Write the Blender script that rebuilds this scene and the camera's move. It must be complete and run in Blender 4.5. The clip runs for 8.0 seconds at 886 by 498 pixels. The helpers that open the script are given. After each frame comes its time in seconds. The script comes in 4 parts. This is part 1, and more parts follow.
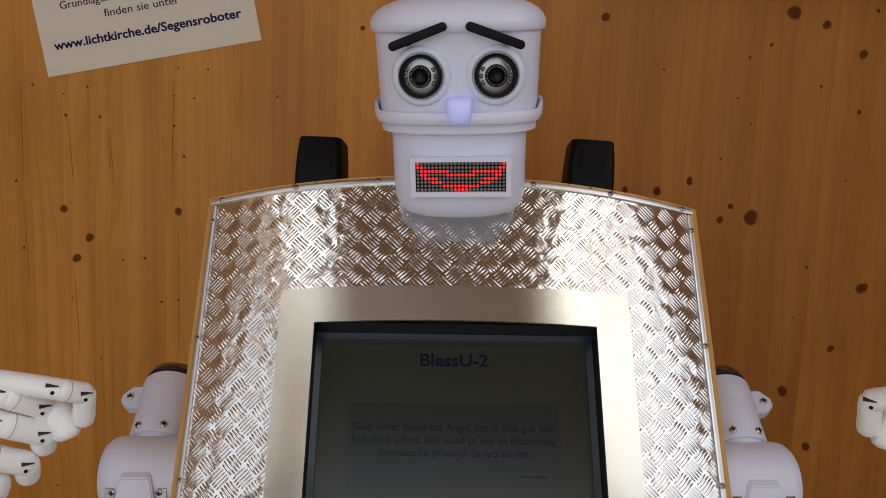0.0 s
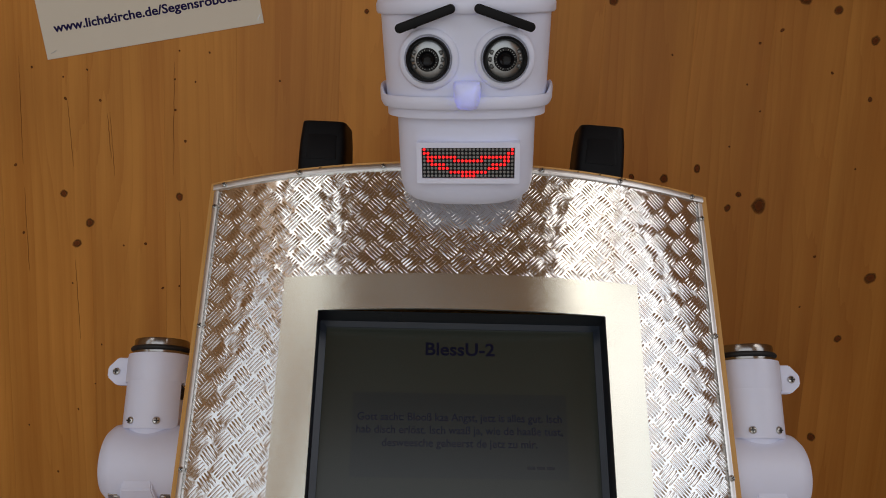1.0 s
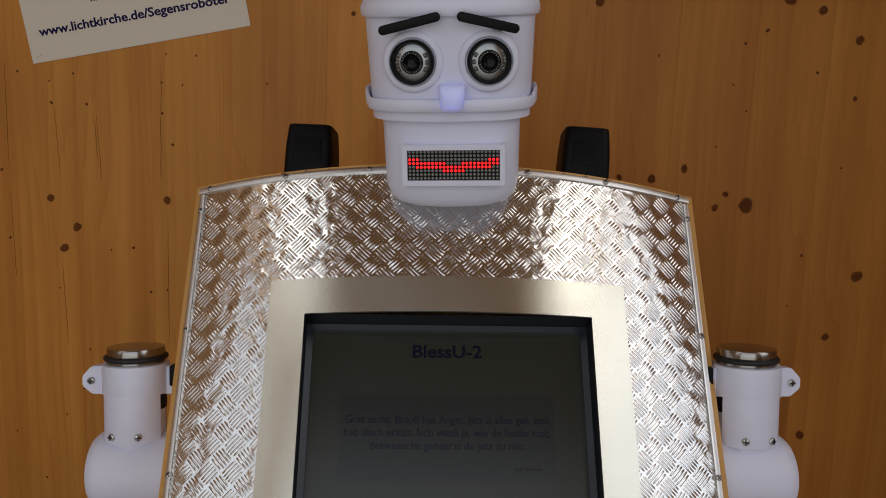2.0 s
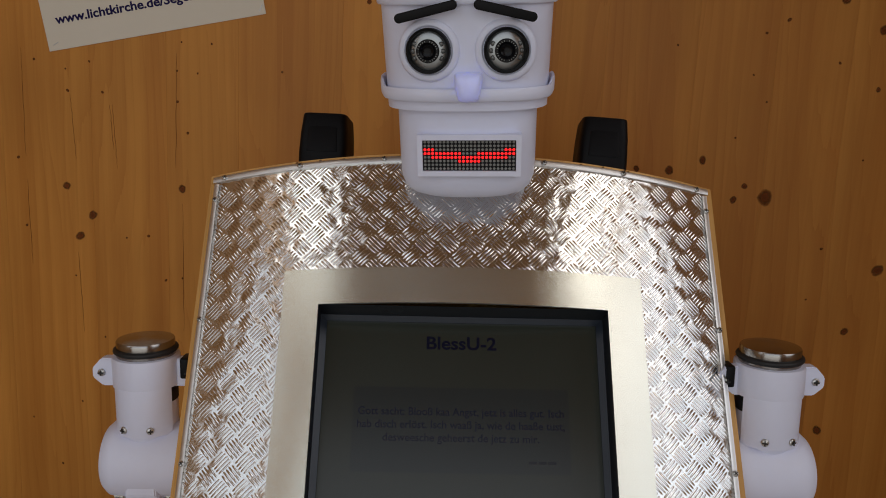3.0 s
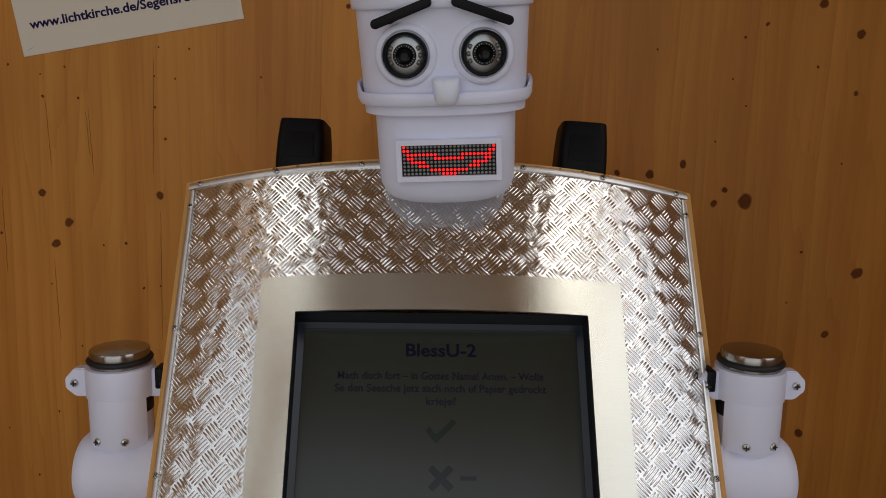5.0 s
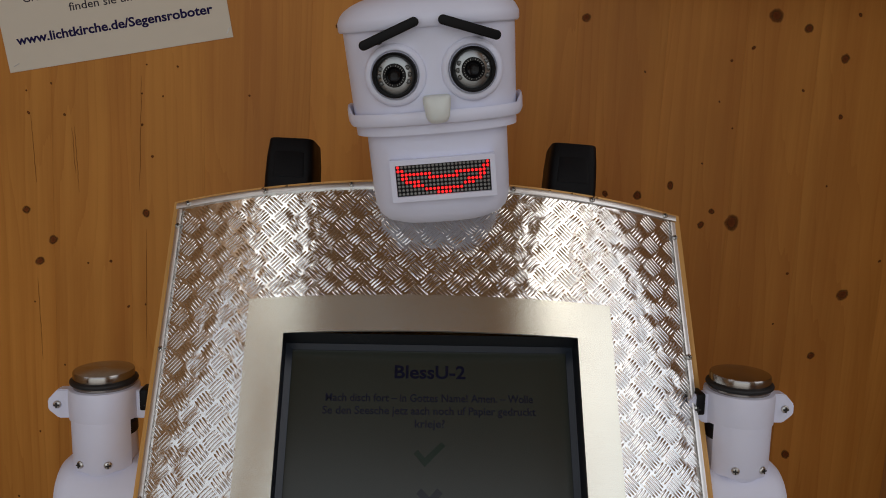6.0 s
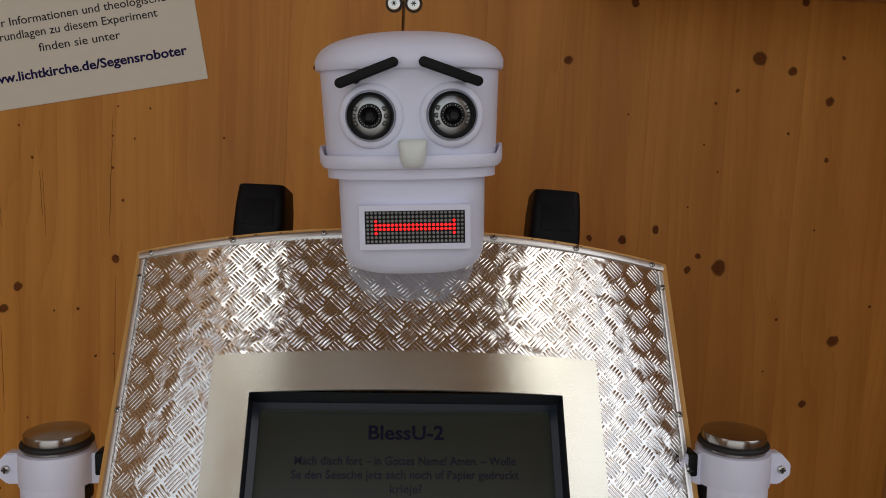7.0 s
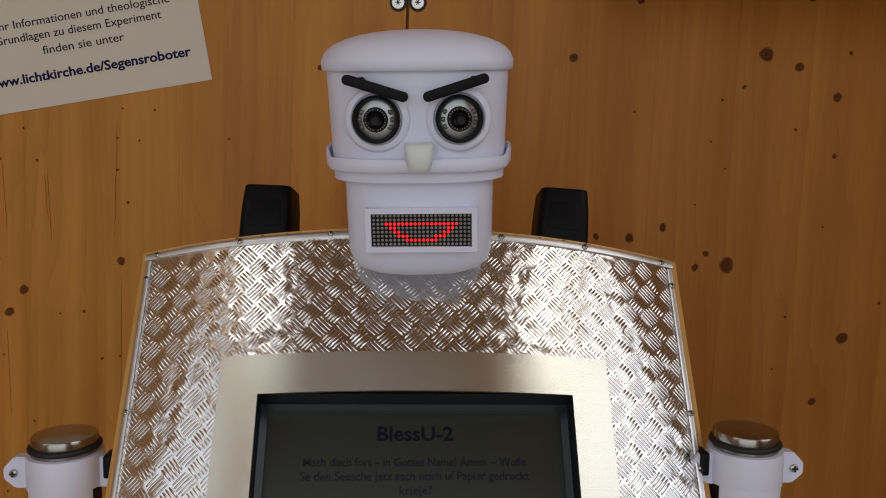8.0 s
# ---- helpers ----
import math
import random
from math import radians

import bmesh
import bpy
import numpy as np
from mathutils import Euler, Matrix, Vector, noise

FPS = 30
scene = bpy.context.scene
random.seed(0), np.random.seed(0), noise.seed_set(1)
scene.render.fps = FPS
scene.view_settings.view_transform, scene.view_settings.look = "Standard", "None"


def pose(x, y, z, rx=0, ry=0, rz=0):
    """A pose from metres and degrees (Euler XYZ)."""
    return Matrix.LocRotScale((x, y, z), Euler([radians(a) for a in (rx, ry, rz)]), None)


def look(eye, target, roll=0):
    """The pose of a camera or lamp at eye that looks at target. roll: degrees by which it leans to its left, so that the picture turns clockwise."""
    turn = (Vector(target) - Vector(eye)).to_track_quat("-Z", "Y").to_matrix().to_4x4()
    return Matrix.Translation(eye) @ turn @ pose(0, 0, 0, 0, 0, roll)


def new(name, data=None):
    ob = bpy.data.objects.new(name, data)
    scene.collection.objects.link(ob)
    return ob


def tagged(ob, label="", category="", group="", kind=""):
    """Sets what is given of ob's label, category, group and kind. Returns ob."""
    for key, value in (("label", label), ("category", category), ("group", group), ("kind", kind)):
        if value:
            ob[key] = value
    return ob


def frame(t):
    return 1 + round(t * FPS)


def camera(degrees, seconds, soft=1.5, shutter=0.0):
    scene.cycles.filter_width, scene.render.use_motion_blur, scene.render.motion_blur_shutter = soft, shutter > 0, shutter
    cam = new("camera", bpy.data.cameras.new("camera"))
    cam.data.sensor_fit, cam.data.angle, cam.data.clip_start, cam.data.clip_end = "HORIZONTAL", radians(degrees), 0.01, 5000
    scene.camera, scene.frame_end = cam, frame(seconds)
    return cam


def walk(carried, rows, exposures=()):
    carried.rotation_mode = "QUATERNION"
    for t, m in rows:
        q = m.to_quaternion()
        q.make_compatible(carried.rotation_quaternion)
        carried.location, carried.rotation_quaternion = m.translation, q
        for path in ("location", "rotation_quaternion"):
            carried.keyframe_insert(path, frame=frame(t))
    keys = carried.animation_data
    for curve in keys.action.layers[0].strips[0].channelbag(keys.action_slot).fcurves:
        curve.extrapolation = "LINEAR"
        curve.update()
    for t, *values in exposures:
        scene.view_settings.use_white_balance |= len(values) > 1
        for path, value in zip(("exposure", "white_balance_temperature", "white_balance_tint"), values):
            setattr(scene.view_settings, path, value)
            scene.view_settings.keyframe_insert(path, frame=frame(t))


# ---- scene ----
cam = camera(58.2, 8.0, soft=1.0)
PATH = [
    (0, (0.02, -0.176, 1.582), (-0.127, 1.795, 1.279), 2.5),
    (0.5, (0.017, -0.164, 1.582), (-0.129, 1.803, 1.255), 2.6),
    (1, (0.013, -0.161, 1.58), (-0.134, 1.805, 1.244), 2.8),
    (1.5, (0.014, -0.163, 1.581), (-0.116, 1.806, 1.252), 2.6),
    (1.7, (0.0185, -0.162, 1.582), (-0.107, 1.806, 1.2525), 2.5),
    (2.8, (0.0195, -0.156, 1.582), (-0.133, 1.807, 1.2275), 2.5),
    (3, (0.018, -0.153, 1.582), (-0.144, 1.808, 1.222), 2.7),
    (3.5, (0.02, -0.149, 1.582), (-0.102, 1.818, 1.243), 2.5),
    (4, (0.023, -0.148, 1.583), (-0.096, 1.819, 1.24), 2.3),
    (4.5, (0.023, -0.146, 1.583), (-0.101, 1.82, 1.239), 2.4),
    (4.7, (0.0235, -0.145, 1.5815), (-0.102, 1.821, 1.2355), 2.5),
    (5.8, (0.0215, -0.143, 1.5825), (-0.086, 1.827, 1.2545), 2.8),
    (6, (0.019, -0.141, 1.585), (-0.072, 1.834, 1.284), 3.0),
    (6.5, (0.021, -0.117, 1.592), (-0.046, 1.868, 1.357), 3.0),
    (7, (0.024, -0.097, 1.593), (-0.034, 1.892, 1.389), 3.0),
    (7.5, (0.022, -0.09, 1.591), (-0.039, 1.899, 1.389), 2.8),
    (8, (0.02, -0.092, 1.592), (-0.048, 1.897, 1.387), 2.5),
]
walk(cam, [(t, look(eye, target, roll)) for t, eye, target, roll in PATH],
     exposures=[(0, -0.16), (1.5, -0.37), (3.0, -0.45), (4.5, -0.48), (6.0, -0.48), (7.0, -0.40), (8.0, -0.34)])

# ---- light: daylight through the high side windows and the open front of a wooden booth ----
world = bpy.data.worlds.new("sky")
scene.world = world
world.use_nodes = True
wn, wl = world.node_tree.nodes, world.node_tree.links
sky = wn.new("ShaderNodeTexSky")
sky.sky_type = "NISHITA"
sky.sun_disc = False
sky.sun_elevation, sky.sun_rotation = radians(46), radians(124)
wl.new(sky.outputs["Color"], wn["Background"].inputs["Color"])
wn["Background"].inputs["Strength"].default_value = 0.10

HALF, SOUTH, TOP = 2.60, -2.30, 4.25                  # inside of the booth
# Unseen openings: windows and rooflights set from plate reflections, doorway added for front light.
WEST_WIN = (-2.28, -1.00, 1.95, 3.85)                 # y, y, z, z
EAST_WIN = (-2.05, 0.10, 1.90, 4.20)
DOOR = (-2.10, 1.30, 0.0, 3.55)                       # x, x, z, z
WEST_LIGHT = (-2.58, -1.66, -1.85, -0.66)             # rooflights: x, x, y, y
EAST_LIGHT = (1.76, 2.58, -1.50, -0.10)
DAY = (1.0, 0.965, 0.91)


def daylight(eye, target, wide, high, radiance):
    lamp = new("daylight", bpy.data.lights.new("daylight", "AREA"))
    lamp.data.shape, lamp.data.size, lamp.data.size_y = "RECTANGLE", wide, high
    lamp.data.energy, lamp.data.color = radiance * math.pi * wide * high, DAY
    lamp.matrix_world = look(eye, target)


def middle(a, b):
    return (a + b) / 2


for side, win, radiance in ((-1, WEST_WIN, 0.95), (1, EAST_WIN, 1.02)):
    y, z = middle(*win[:2]), middle(*win[2:])
    daylight((side * (HALF + 0.05), y, z), (0, y, z), win[1] - win[0], win[3] - win[2], radiance)
for win, radiance in ((WEST_LIGHT, 2.3), (EAST_LIGHT, 2.7)):
    x, y = middle(*win[:2]), middle(*win[2:])
    daylight((x, y, TOP + 0.05), (x, y, 0), win[1] - win[0], win[3] - win[2], radiance)
daylight((middle(*DOOR[:2]), SOUTH - 0.05, middle(*DOOR[2:])), (middle(*DOOR[:2]), 0, middle(*DOOR[2:])), DOOR[1] - DOOR[0], DOOR[3] - DOOR[2], 1.0)


# ---- materials ----
def nodes(name):
    m = bpy.data.materials.new(name)
    m.use_nodes = True
    n, l = m.node_tree.nodes, m.node_tree.links
    return m, n, l, n["Principled BSDF"]


def add(n, kind, **values):
    node = n.new("ShaderNode" + kind)
    for k, v in values.items():
        node.inputs[k.replace("_", " ")].default_value = v
    return node


def ramp(n, *stops):
    r = n.new("ShaderNodeValToRGB")
    while len(r.color_ramp.elements) < len(stops):
        r.color_ramp.elements.new(0.5)
    for e, (p, c) in zip(r.color_ramp.elements, stops):
        e.position, e.color = p, (*c, 1) if len(c) == 3 else c
    return r


def plain(name, colour, rough=0.5, metal=0.0, grain=60.0, vary=0.12, bump=0.05, dist=0.001, rough_vary=0.12, **more):
    """A plain material with two scales of variation, fine relief and uneven gloss."""
    m, n, l, b = nodes(name)
    co = n.new("ShaderNodeTexCoord")
    big = add(n, "TexNoise", Scale=grain / 8, Detail=3.0)
    fine = add(n, "TexNoise", Scale=grain, Detail=5.0)
    for t in (big, fine):
        l.new(co.outputs["Object"], t.inputs["Vector"])
    mix = n.new("ShaderNodeMix")
    mix.data_type = "RGBA"
    mix.inputs["A"].default_value = (*[c * (1 - vary) for c in colour], 1)
    mix.inputs["B"].default_value = (*[min(1, c * (1 + vary)) for c in colour], 1)
    s = add(n, "Math")
    s.operation = "MULTIPLY_ADD"
    s.inputs[1].default_value = 0.5
    l.new(big.outputs["Fac"], s.inputs[0])
    half = n.new("ShaderNodeMath")
    half.operation = "MULTIPLY"
    half.inputs[1].default_value = 0.5
    l.new(fine.outputs["Fac"], half.inputs[0])
    l.new(half.outputs[0], s.inputs[2])
    l.new(s.outputs[0], mix.inputs["Factor"])
    l.new(mix.outputs["Result"], b.inputs["Base Color"])
    rr = n.new("ShaderNodeMapRange")
    rr.inputs["To Min"].default_value, rr.inputs["To Max"].default_value = max(0.02, rough - rough_vary), min(1, rough + rough_vary)
    l.new(big.outputs["Fac"], rr.inputs["Value"])
    l.new(rr.outputs["Result"], b.inputs["Roughness"])
    bp = add(n, "Bump", Strength=bump, Distance=dist)
    l.new(fine.outputs["Fac"], bp.inputs["Height"])
    l.new(bp.outputs["Normal"], b.inputs["Normal"])
    b.inputs["Metallic"].default_value = metal
    for k, v in more.items():
        b.inputs[k.replace("_", " ")].default_value = v
    return m


def value(n, l, kind, a, b=None, c=None):
    """One arithmetic node; numbers become fixed inputs."""
    node = n.new("ShaderNodeMath")
    node.operation = kind
    for k, v in enumerate((a, b, c)):
        if v is None:
            continue
        if isinstance(v, (int, float)):
            node.inputs[k].default_value = v
        else:
            l.new(v, node.inputs[k])
    return node.outputs[0]


def pine(name, light, dark, scale=1.0, along="Z", rough=0.5, gloss=0.5):
    """Varnished softwood: wandering growth lines, pale and dark streaks, fine fibres, blotches, one tone a board."""
    m, n, l, b = nodes(name)
    co = n.new("ShaderNodeTexCoord")
    info = n.new("ShaderNodeObjectInfo")
    shift = n.new("ShaderNodeVectorMath")
    shift.operation = "MULTIPLY_ADD"
    shift.inputs[1].default_value = (7.3, 3.1, 11.7)
    l.new(info.outputs["Random"], shift.inputs[0])
    l.new(co.outputs["Object"], shift.inputs[2])
    turn = {"Z": (0, 0, 0), "X": (0, radians(90), 0), "Y": (radians(90), 0, 0)}[along]
    mp = n.new("ShaderNodeMapping")
    mp.inputs["Rotation"].default_value = turn
    mp.inputs["Scale"].default_value = (scale, scale, scale)
    l.new(shift.outputs[0], mp.inputs["Vector"])

    def stretched(k):
        st = n.new("ShaderNodeMapping")
        st.inputs["Scale"].default_value = (1, 1, k)
        l.new(mp.outputs[0], st.inputs["Vector"])
        return st.outputs[0]

    def noise_of(vector, size, detail, rough_=0.5):
        t = add(n, "TexNoise", Scale=size, Detail=detail, Roughness=rough_)
        l.new(vector, t.inputs["Vector"])
        return t.outputs["Fac"]

    sway = noise_of(stretched(0.16), 4.5, 1.5)
    streak = noise_of(stretched(0.014), 17.0, 4.0, 0.6)
    fibre = noise_of(stretched(0.035), 230.0, 3.0)
    blot = noise_of(mp.outputs[0], 2.4, 2.0)
    cloud = noise_of(stretched(0.4), 14.0, 3.0)
    # growth lines: thin and dark on one side, spaced unevenly, bending where the sway bends them
    sep = n.new("ShaderNodeSeparateXYZ")
    l.new(mp.outputs[0], sep.inputs[0])
    across = value(n, l, "MULTIPLY_ADD", sway, 0.34, sep.outputs[0])
    wide = value(n, l, "MULTIPLY_ADD", streak, 0.06, across)
    tooth = value(n, l, "FRACT", value(n, l, "MULTIPLY", wide, 46.0))
    line = value(n, l, "POWER", tooth, 4.0)
    line = value(n, l, "MULTIPLY", line, value(n, l, "MULTIPLY_ADD", cloud, 1.6, -0.45))
    line = value(n, l, "MAXIMUM", line, 0.0)
    tone = value(n, l, "MULTIPLY_ADD", streak, 0.85, value(n, l, "MULTIPLY_ADD", fibre, 0.16, value(n, l, "MULTIPLY", cloud, 0.18)))
    tone = value(n, l, "SUBTRACT", tone, value(n, l, "MULTIPLY", line, 0.24))
    base = ramp(n, (0.395, dark), (0.545, [0.45 * p + 0.55 * q for p, q in zip(light, dark)]), (0.695, light))
    l.new(tone, base.inputs["Fac"])
    own = value(n, l, "MULTIPLY_ADD", info.outputs["Random"], 0.06, 0.97)
    spots = value(n, l, "MULTIPLY_ADD", blot, 0.5, 0.75)
    hue = n.new("ShaderNodeHueSaturation")
    l.new(value(n, l, "MULTIPLY", own, spots), hue.inputs["Value"])
    l.new(base.outputs["Color"], hue.inputs["Color"])
    l.new(hue.outputs["Color"], b.inputs["Base Color"])
    rr = n.new("ShaderNodeMapRange")
    rr.inputs["To Min"].default_value, rr.inputs["To Max"].default_value = rough - 0.1, rough + 0.12
    l.new(streak, rr.inputs["Value"])
    l.new(rr.outputs[0], b.inputs["Roughness"])
    b.inputs["Specular IOR Level"].default_value = gloss
    bp = add(n, "Bump", Strength=0.12, Distance=0.001)
    l.new(fibre, bp.inputs["Height"])
    l.new(bp.outputs["Normal"], b.inputs["Normal"])
    return m


def knot_material():
    """A knot: dark rings round a darker heart, fading into the board at its rim."""
    m, n, l, b = nodes("knot")
    co = n.new("ShaderNodeTexCoord")
    noise_ = add(n, "TexNoise", Scale=1.2, Detail=3.0)
    info = n.new("ShaderNodeObjectInfo")
    own = n.new("ShaderNodeVectorMath")
    own.operation = "MULTIPLY_ADD"
    own.inputs[1].default_value = (37.0, 19.0, 53.0)
    l.new(info.outputs["Random"], own.inputs[0])
    l.new(co.outputs["Object"], own.inputs[2])
    l.new(own.outputs[0], noise_.inputs["Vector"])
    ln = n.new("ShaderNodeVectorMath")
    ln.operation = "LENGTH"
    flat = n.new("ShaderNodeMapping")
    flat.inputs["Scale"].default_value = (1, 0, 1)
    l.new(co.outputs["Object"], flat.inputs["Vector"])
    l.new(flat.outputs[0], ln.inputs[0])
    ad = n.new("ShaderNodeMath")
    ad.operation = "MULTIPLY_ADD"
    ad.inputs[1].default_value = 0.5
    l.new(noise_.outputs["Fac"], ad.inputs[0])
    l.new(ln.outputs["Value"], ad.inputs[2])
    cr = ramp(n, (0.2, (0.100, 0.027, 0.006)), (0.55, (0.165, 0.048, 0.010)), (0.8, (0.20, 0.068, 0.015)), (1.0, (0.26, 0.11, 0.03)))
    l.new(ad.outputs[0], cr.inputs["Fac"])
    l.new(cr.outputs["Color"], b.inputs["Base Color"])
    b.inputs["Roughness"].default_value = 0.65
    b.inputs["Specular IOR Level"].default_value = 0.15
    al = ramp(n, (0.50, (0.95, 0.95, 0.95)), (0.76, (0.62, 0.62, 0.62)), (0.92, (0.22, 0.22, 0.22)), (1.12, (0, 0, 0)))
    l.new(ad.outputs[0], al.inputs["Fac"])
    l.new(al.outputs["Color"], b.inputs["Alpha"])
    return m


def steel(name, colour, rough, along):
    """Brushed sheet metal: fine scratches in one direction."""
    m, n, l, b = nodes(name)
    co = n.new("ShaderNodeTexCoord")
    mp = n.new("ShaderNodeMapping")
    mp.inputs["Scale"].default_value = along
    l.new(co.outputs["Object"], mp.inputs["Vector"])
    t = add(n, "TexNoise", Scale=1.0, Detail=5.0, Roughness=0.7)
    l.new(mp.outputs[0], t.inputs["Vector"])
    soft = add(n, "TexNoise", Scale=7.0, Detail=2.0)
    l.new(co.outputs["Object"], soft.inputs["Vector"])
    rr = n.new("ShaderNodeMapRange")
    rr.inputs["To Min"].default_value, rr.inputs["To Max"].default_value = rough - 0.06, rough + 0.1
    l.new(soft.outputs["Fac"], rr.inputs["Value"])
    l.new(rr.outputs[0], b.inputs["Roughness"])
    cr = ramp(n, (0.25, [c * 0.93 for c in colour]), (0.75, colour))
    l.new(t.outputs["Fac"], cr.inputs["Fac"])
    l.new(cr.outputs["Color"], b.inputs["Base Color"])
    b.inputs["Metallic"].default_value = 1.0
    tangent = n.new("ShaderNodeTangent")
    tangent.direction_type, tangent.axis = "RADIAL", "Z"
    l.new(tangent.outputs[0], b.inputs["Tangent"])
    b.inputs["Anisotropic"].default_value = 0.65
    b.inputs["Anisotropic Rotation"].default_value = 0.25
    bp = add(n, "Bump", Strength=0.07, Distance=0.0006)
    l.new(t.outputs["Fac"], bp.inputs["Height"])
    l.new(bp.outputs["Normal"], b.inputs["Normal"])
    return m


def wavy_sheet(name, colour, rough):
    """Polished sheet, dished a little between its raised bars, with fine scuffs."""
    m, n, l, b = nodes(name)
    co = n.new("ShaderNodeTexCoord")
    wave = add(n, "TexNoise", Scale=62.0, Detail=1.2, Roughness=0.4)
    scuff = add(n, "TexNoise", Scale=420.0, Detail=4.0)
    for t in (wave, scuff):
        l.new(co.outputs["Object"], t.inputs["Vector"])
    cr = ramp(n, (0.3, [c * 0.86 for c in colour]), (0.7, colour))
    l.new(scuff.outputs["Fac"], cr.inputs["Fac"])
    l.new(cr.outputs["Color"], b.inputs["Base Color"])
    rr = n.new("ShaderNodeMapRange")
    rr.inputs["To Min"].default_value, rr.inputs["To Max"].default_value = rough - 0.04, rough + 0.08
    l.new(scuff.outputs["Fac"], rr.inputs["Value"])
    l.new(rr.outputs[0], b.inputs["Roughness"])
    b.inputs["Metallic"].default_value = 1.0
    bp = add(n, "Bump", Strength=0.45, Distance=0.0022)
    l.new(wave.outputs["Fac"], bp.inputs["Height"])
    l.new(bp.outputs["Normal"], b.inputs["Normal"])
    return m


def glow(name, colour, strength):
    m, n, l, b = nodes(name)
    b.inputs["Base Color"].default_value = (*[c * 0.5 for c in colour], 1)
    b.inputs["Emission Color"].default_value = (*colour, 1)
    b.inputs["Emission Strength"].default_value = strength
    return m


WALL_WOOD = pine("wall_pine", (0.575, 0.254, 0.046), (0.440, 0.168, 0.024), gloss=0.3)
BOOTH_WOOD = pine("booth_pine", (0.58, 0.34, 0.14), (0.40, 0.21, 0.075), 0.8)
CEILING_WOOD = pine("ceiling_pine", (0.33, 0.185, 0.062), (0.22, 0.11, 0.034), 0.8, "Y")
FLOOR_WOOD = pine("floor_pine", (0.42, 0.37, 0.31), (0.25, 0.215, 0.175), 0.8, "Y", 0.6)
SIDE_WOOD = pine("birch_ply", (0.78, 0.46, 0.15), (0.56, 0.29, 0.075), 1.6)
KNOT = knot_material()
PRINT = plain("white_print", (0.755, 0.785, 0.95), 0.42, 0, 90, 0.03, 0.03, Subsurface_Weight=0.08, Subsurface_Radius=(0.004, 0.004, 0.004), Subsurface_Scale=1.0)


def translucent_print(name, colour):
    """Thin milky plastic that lets light from inside shine through."""
    m, n, l, b = nodes(name)
    co = n.new("ShaderNodeTexCoord")
    t = add(n, "TexNoise", Scale=110.0, Detail=3.0)
    l.new(co.outputs["Object"], t.inputs["Vector"])
    cr = ramp(n, (0.3, [c * 0.95 for c in colour]), (0.7, colour))
    l.new(t.outputs["Fac"], cr.inputs["Fac"])
    l.new(cr.outputs["Color"], b.inputs["Base Color"])
    b.inputs["Roughness"].default_value = 0.4
    thin = n.new("ShaderNodeBsdfTranslucent")
    l.new(cr.outputs["Color"], thin.inputs["Color"])
    mix = add(n, "MixShader", Fac=0.22)
    l.new(b.outputs[0], mix.inputs[1])
    l.new(thin.outputs[0], mix.inputs[2])
    l.new(mix.outputs[0], n["Material Output"].inputs["Surface"])
    return m


NOSE = translucent_print("nose_print", (0.90, 0.955, 0.93))
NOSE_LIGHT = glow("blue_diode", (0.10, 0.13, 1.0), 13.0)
FINGER = plain("ivory_print", (0.95, 0.965, 0.965), 0.42, 0, 120, 0.05, 0.06)
BLACK = plain("black_plastic", (0.006, 0.006, 0.007), 0.45, 0, 120, 0.2, 0.05, Specular_IOR_Level=0.14)
RUBBER = plain("black_rubber", (0.010, 0.010, 0.011), 0.6, 0, 160, 0.2, 0.1)
LEATHER = plain("black_leather", (0.004, 0.004, 0.005), 0.5, 0, 300, 0.25, 0.35, 0.0006, Specular_IOR_Level=0.15)
BEZEL = plain("bezel_black", (0.014, 0.017, 0.022), 0.32, 0, 140, 0.15, 0.04)
GASKET = plain("grey_gasket", (0.020, 0.028, 0.042), 0.24, 0, 140, 0.1, 0.03, Specular_IOR_Level=0.34)
ALU = wavy_sheet("tread_aluminium", (0.80, 0.795, 0.775), 0.11)
TRIM = plain("trim_aluminium", (0.74, 0.74, 0.73), 0.36, 1.0, 80, 0.08, 0.05)
STEEL = steel("brushed_steel", (0.69, 0.69, 0.61), 0.22, (2, 40, 2600))
CAP = steel("turned_steel", (0.36, 0.34, 0.32), 0.22, (30, 30, 900))
SCREW = plain("zinc_screw", (0.60, 0.60, 0.58), 0.3, 1.0, 300, 0.15, 0.1)
# Near black: stands in for shade in recesses and slots; also dark rims, collars.
SLOT = plain("dark_slot", (0.02, 0.02, 0.02), 0.6)
SEAM_SHADE = plain("seam_shade", (0.48, 0.48, 0.47), 0.6)
EYE_METAL = steel("webcam_silver", (0.37, 0.385, 0.39), 0.30, (60, 60, 60))
LENS = plain("lens_black", (0.004, 0.004, 0.005), 0.2, 0, 100, 0.2, 0.0, Specular_IOR_Level=0.2)
CLEAR = plain("clear_led", (0.16, 0.17, 0.17), 0.1, 0.3, 100, 0.1, 0.0)
LED_OFF = plain("led_off", (0.20, 0.21, 0.20), 0.35, 0, 100, 0.15, 0.0)
LED_ON = glow("led_red", (1.0, 0.010, 0.012), 2.4)
CRACK = plain("crack", (0.16, 0.057, 0.013), 0.8, Specular_IOR_Level=0.1)
PAPER = plain("paper", (0.70, 0.655, 0.555), 0.7, 0, 25, 0.03, 0.03)
INK = plain("blue_ink", (0.018, 0.014, 0.075), 0.8, Specular_IOR_Level=0.1)
INK_GREY = plain("grey_ink", (0.035, 0.032, 0.045), 0.8, Specular_IOR_Level=0.1)
METAL_CLIP = plain("staple_steel", (0.55, 0.55, 0.55), 0.35, 1.0)


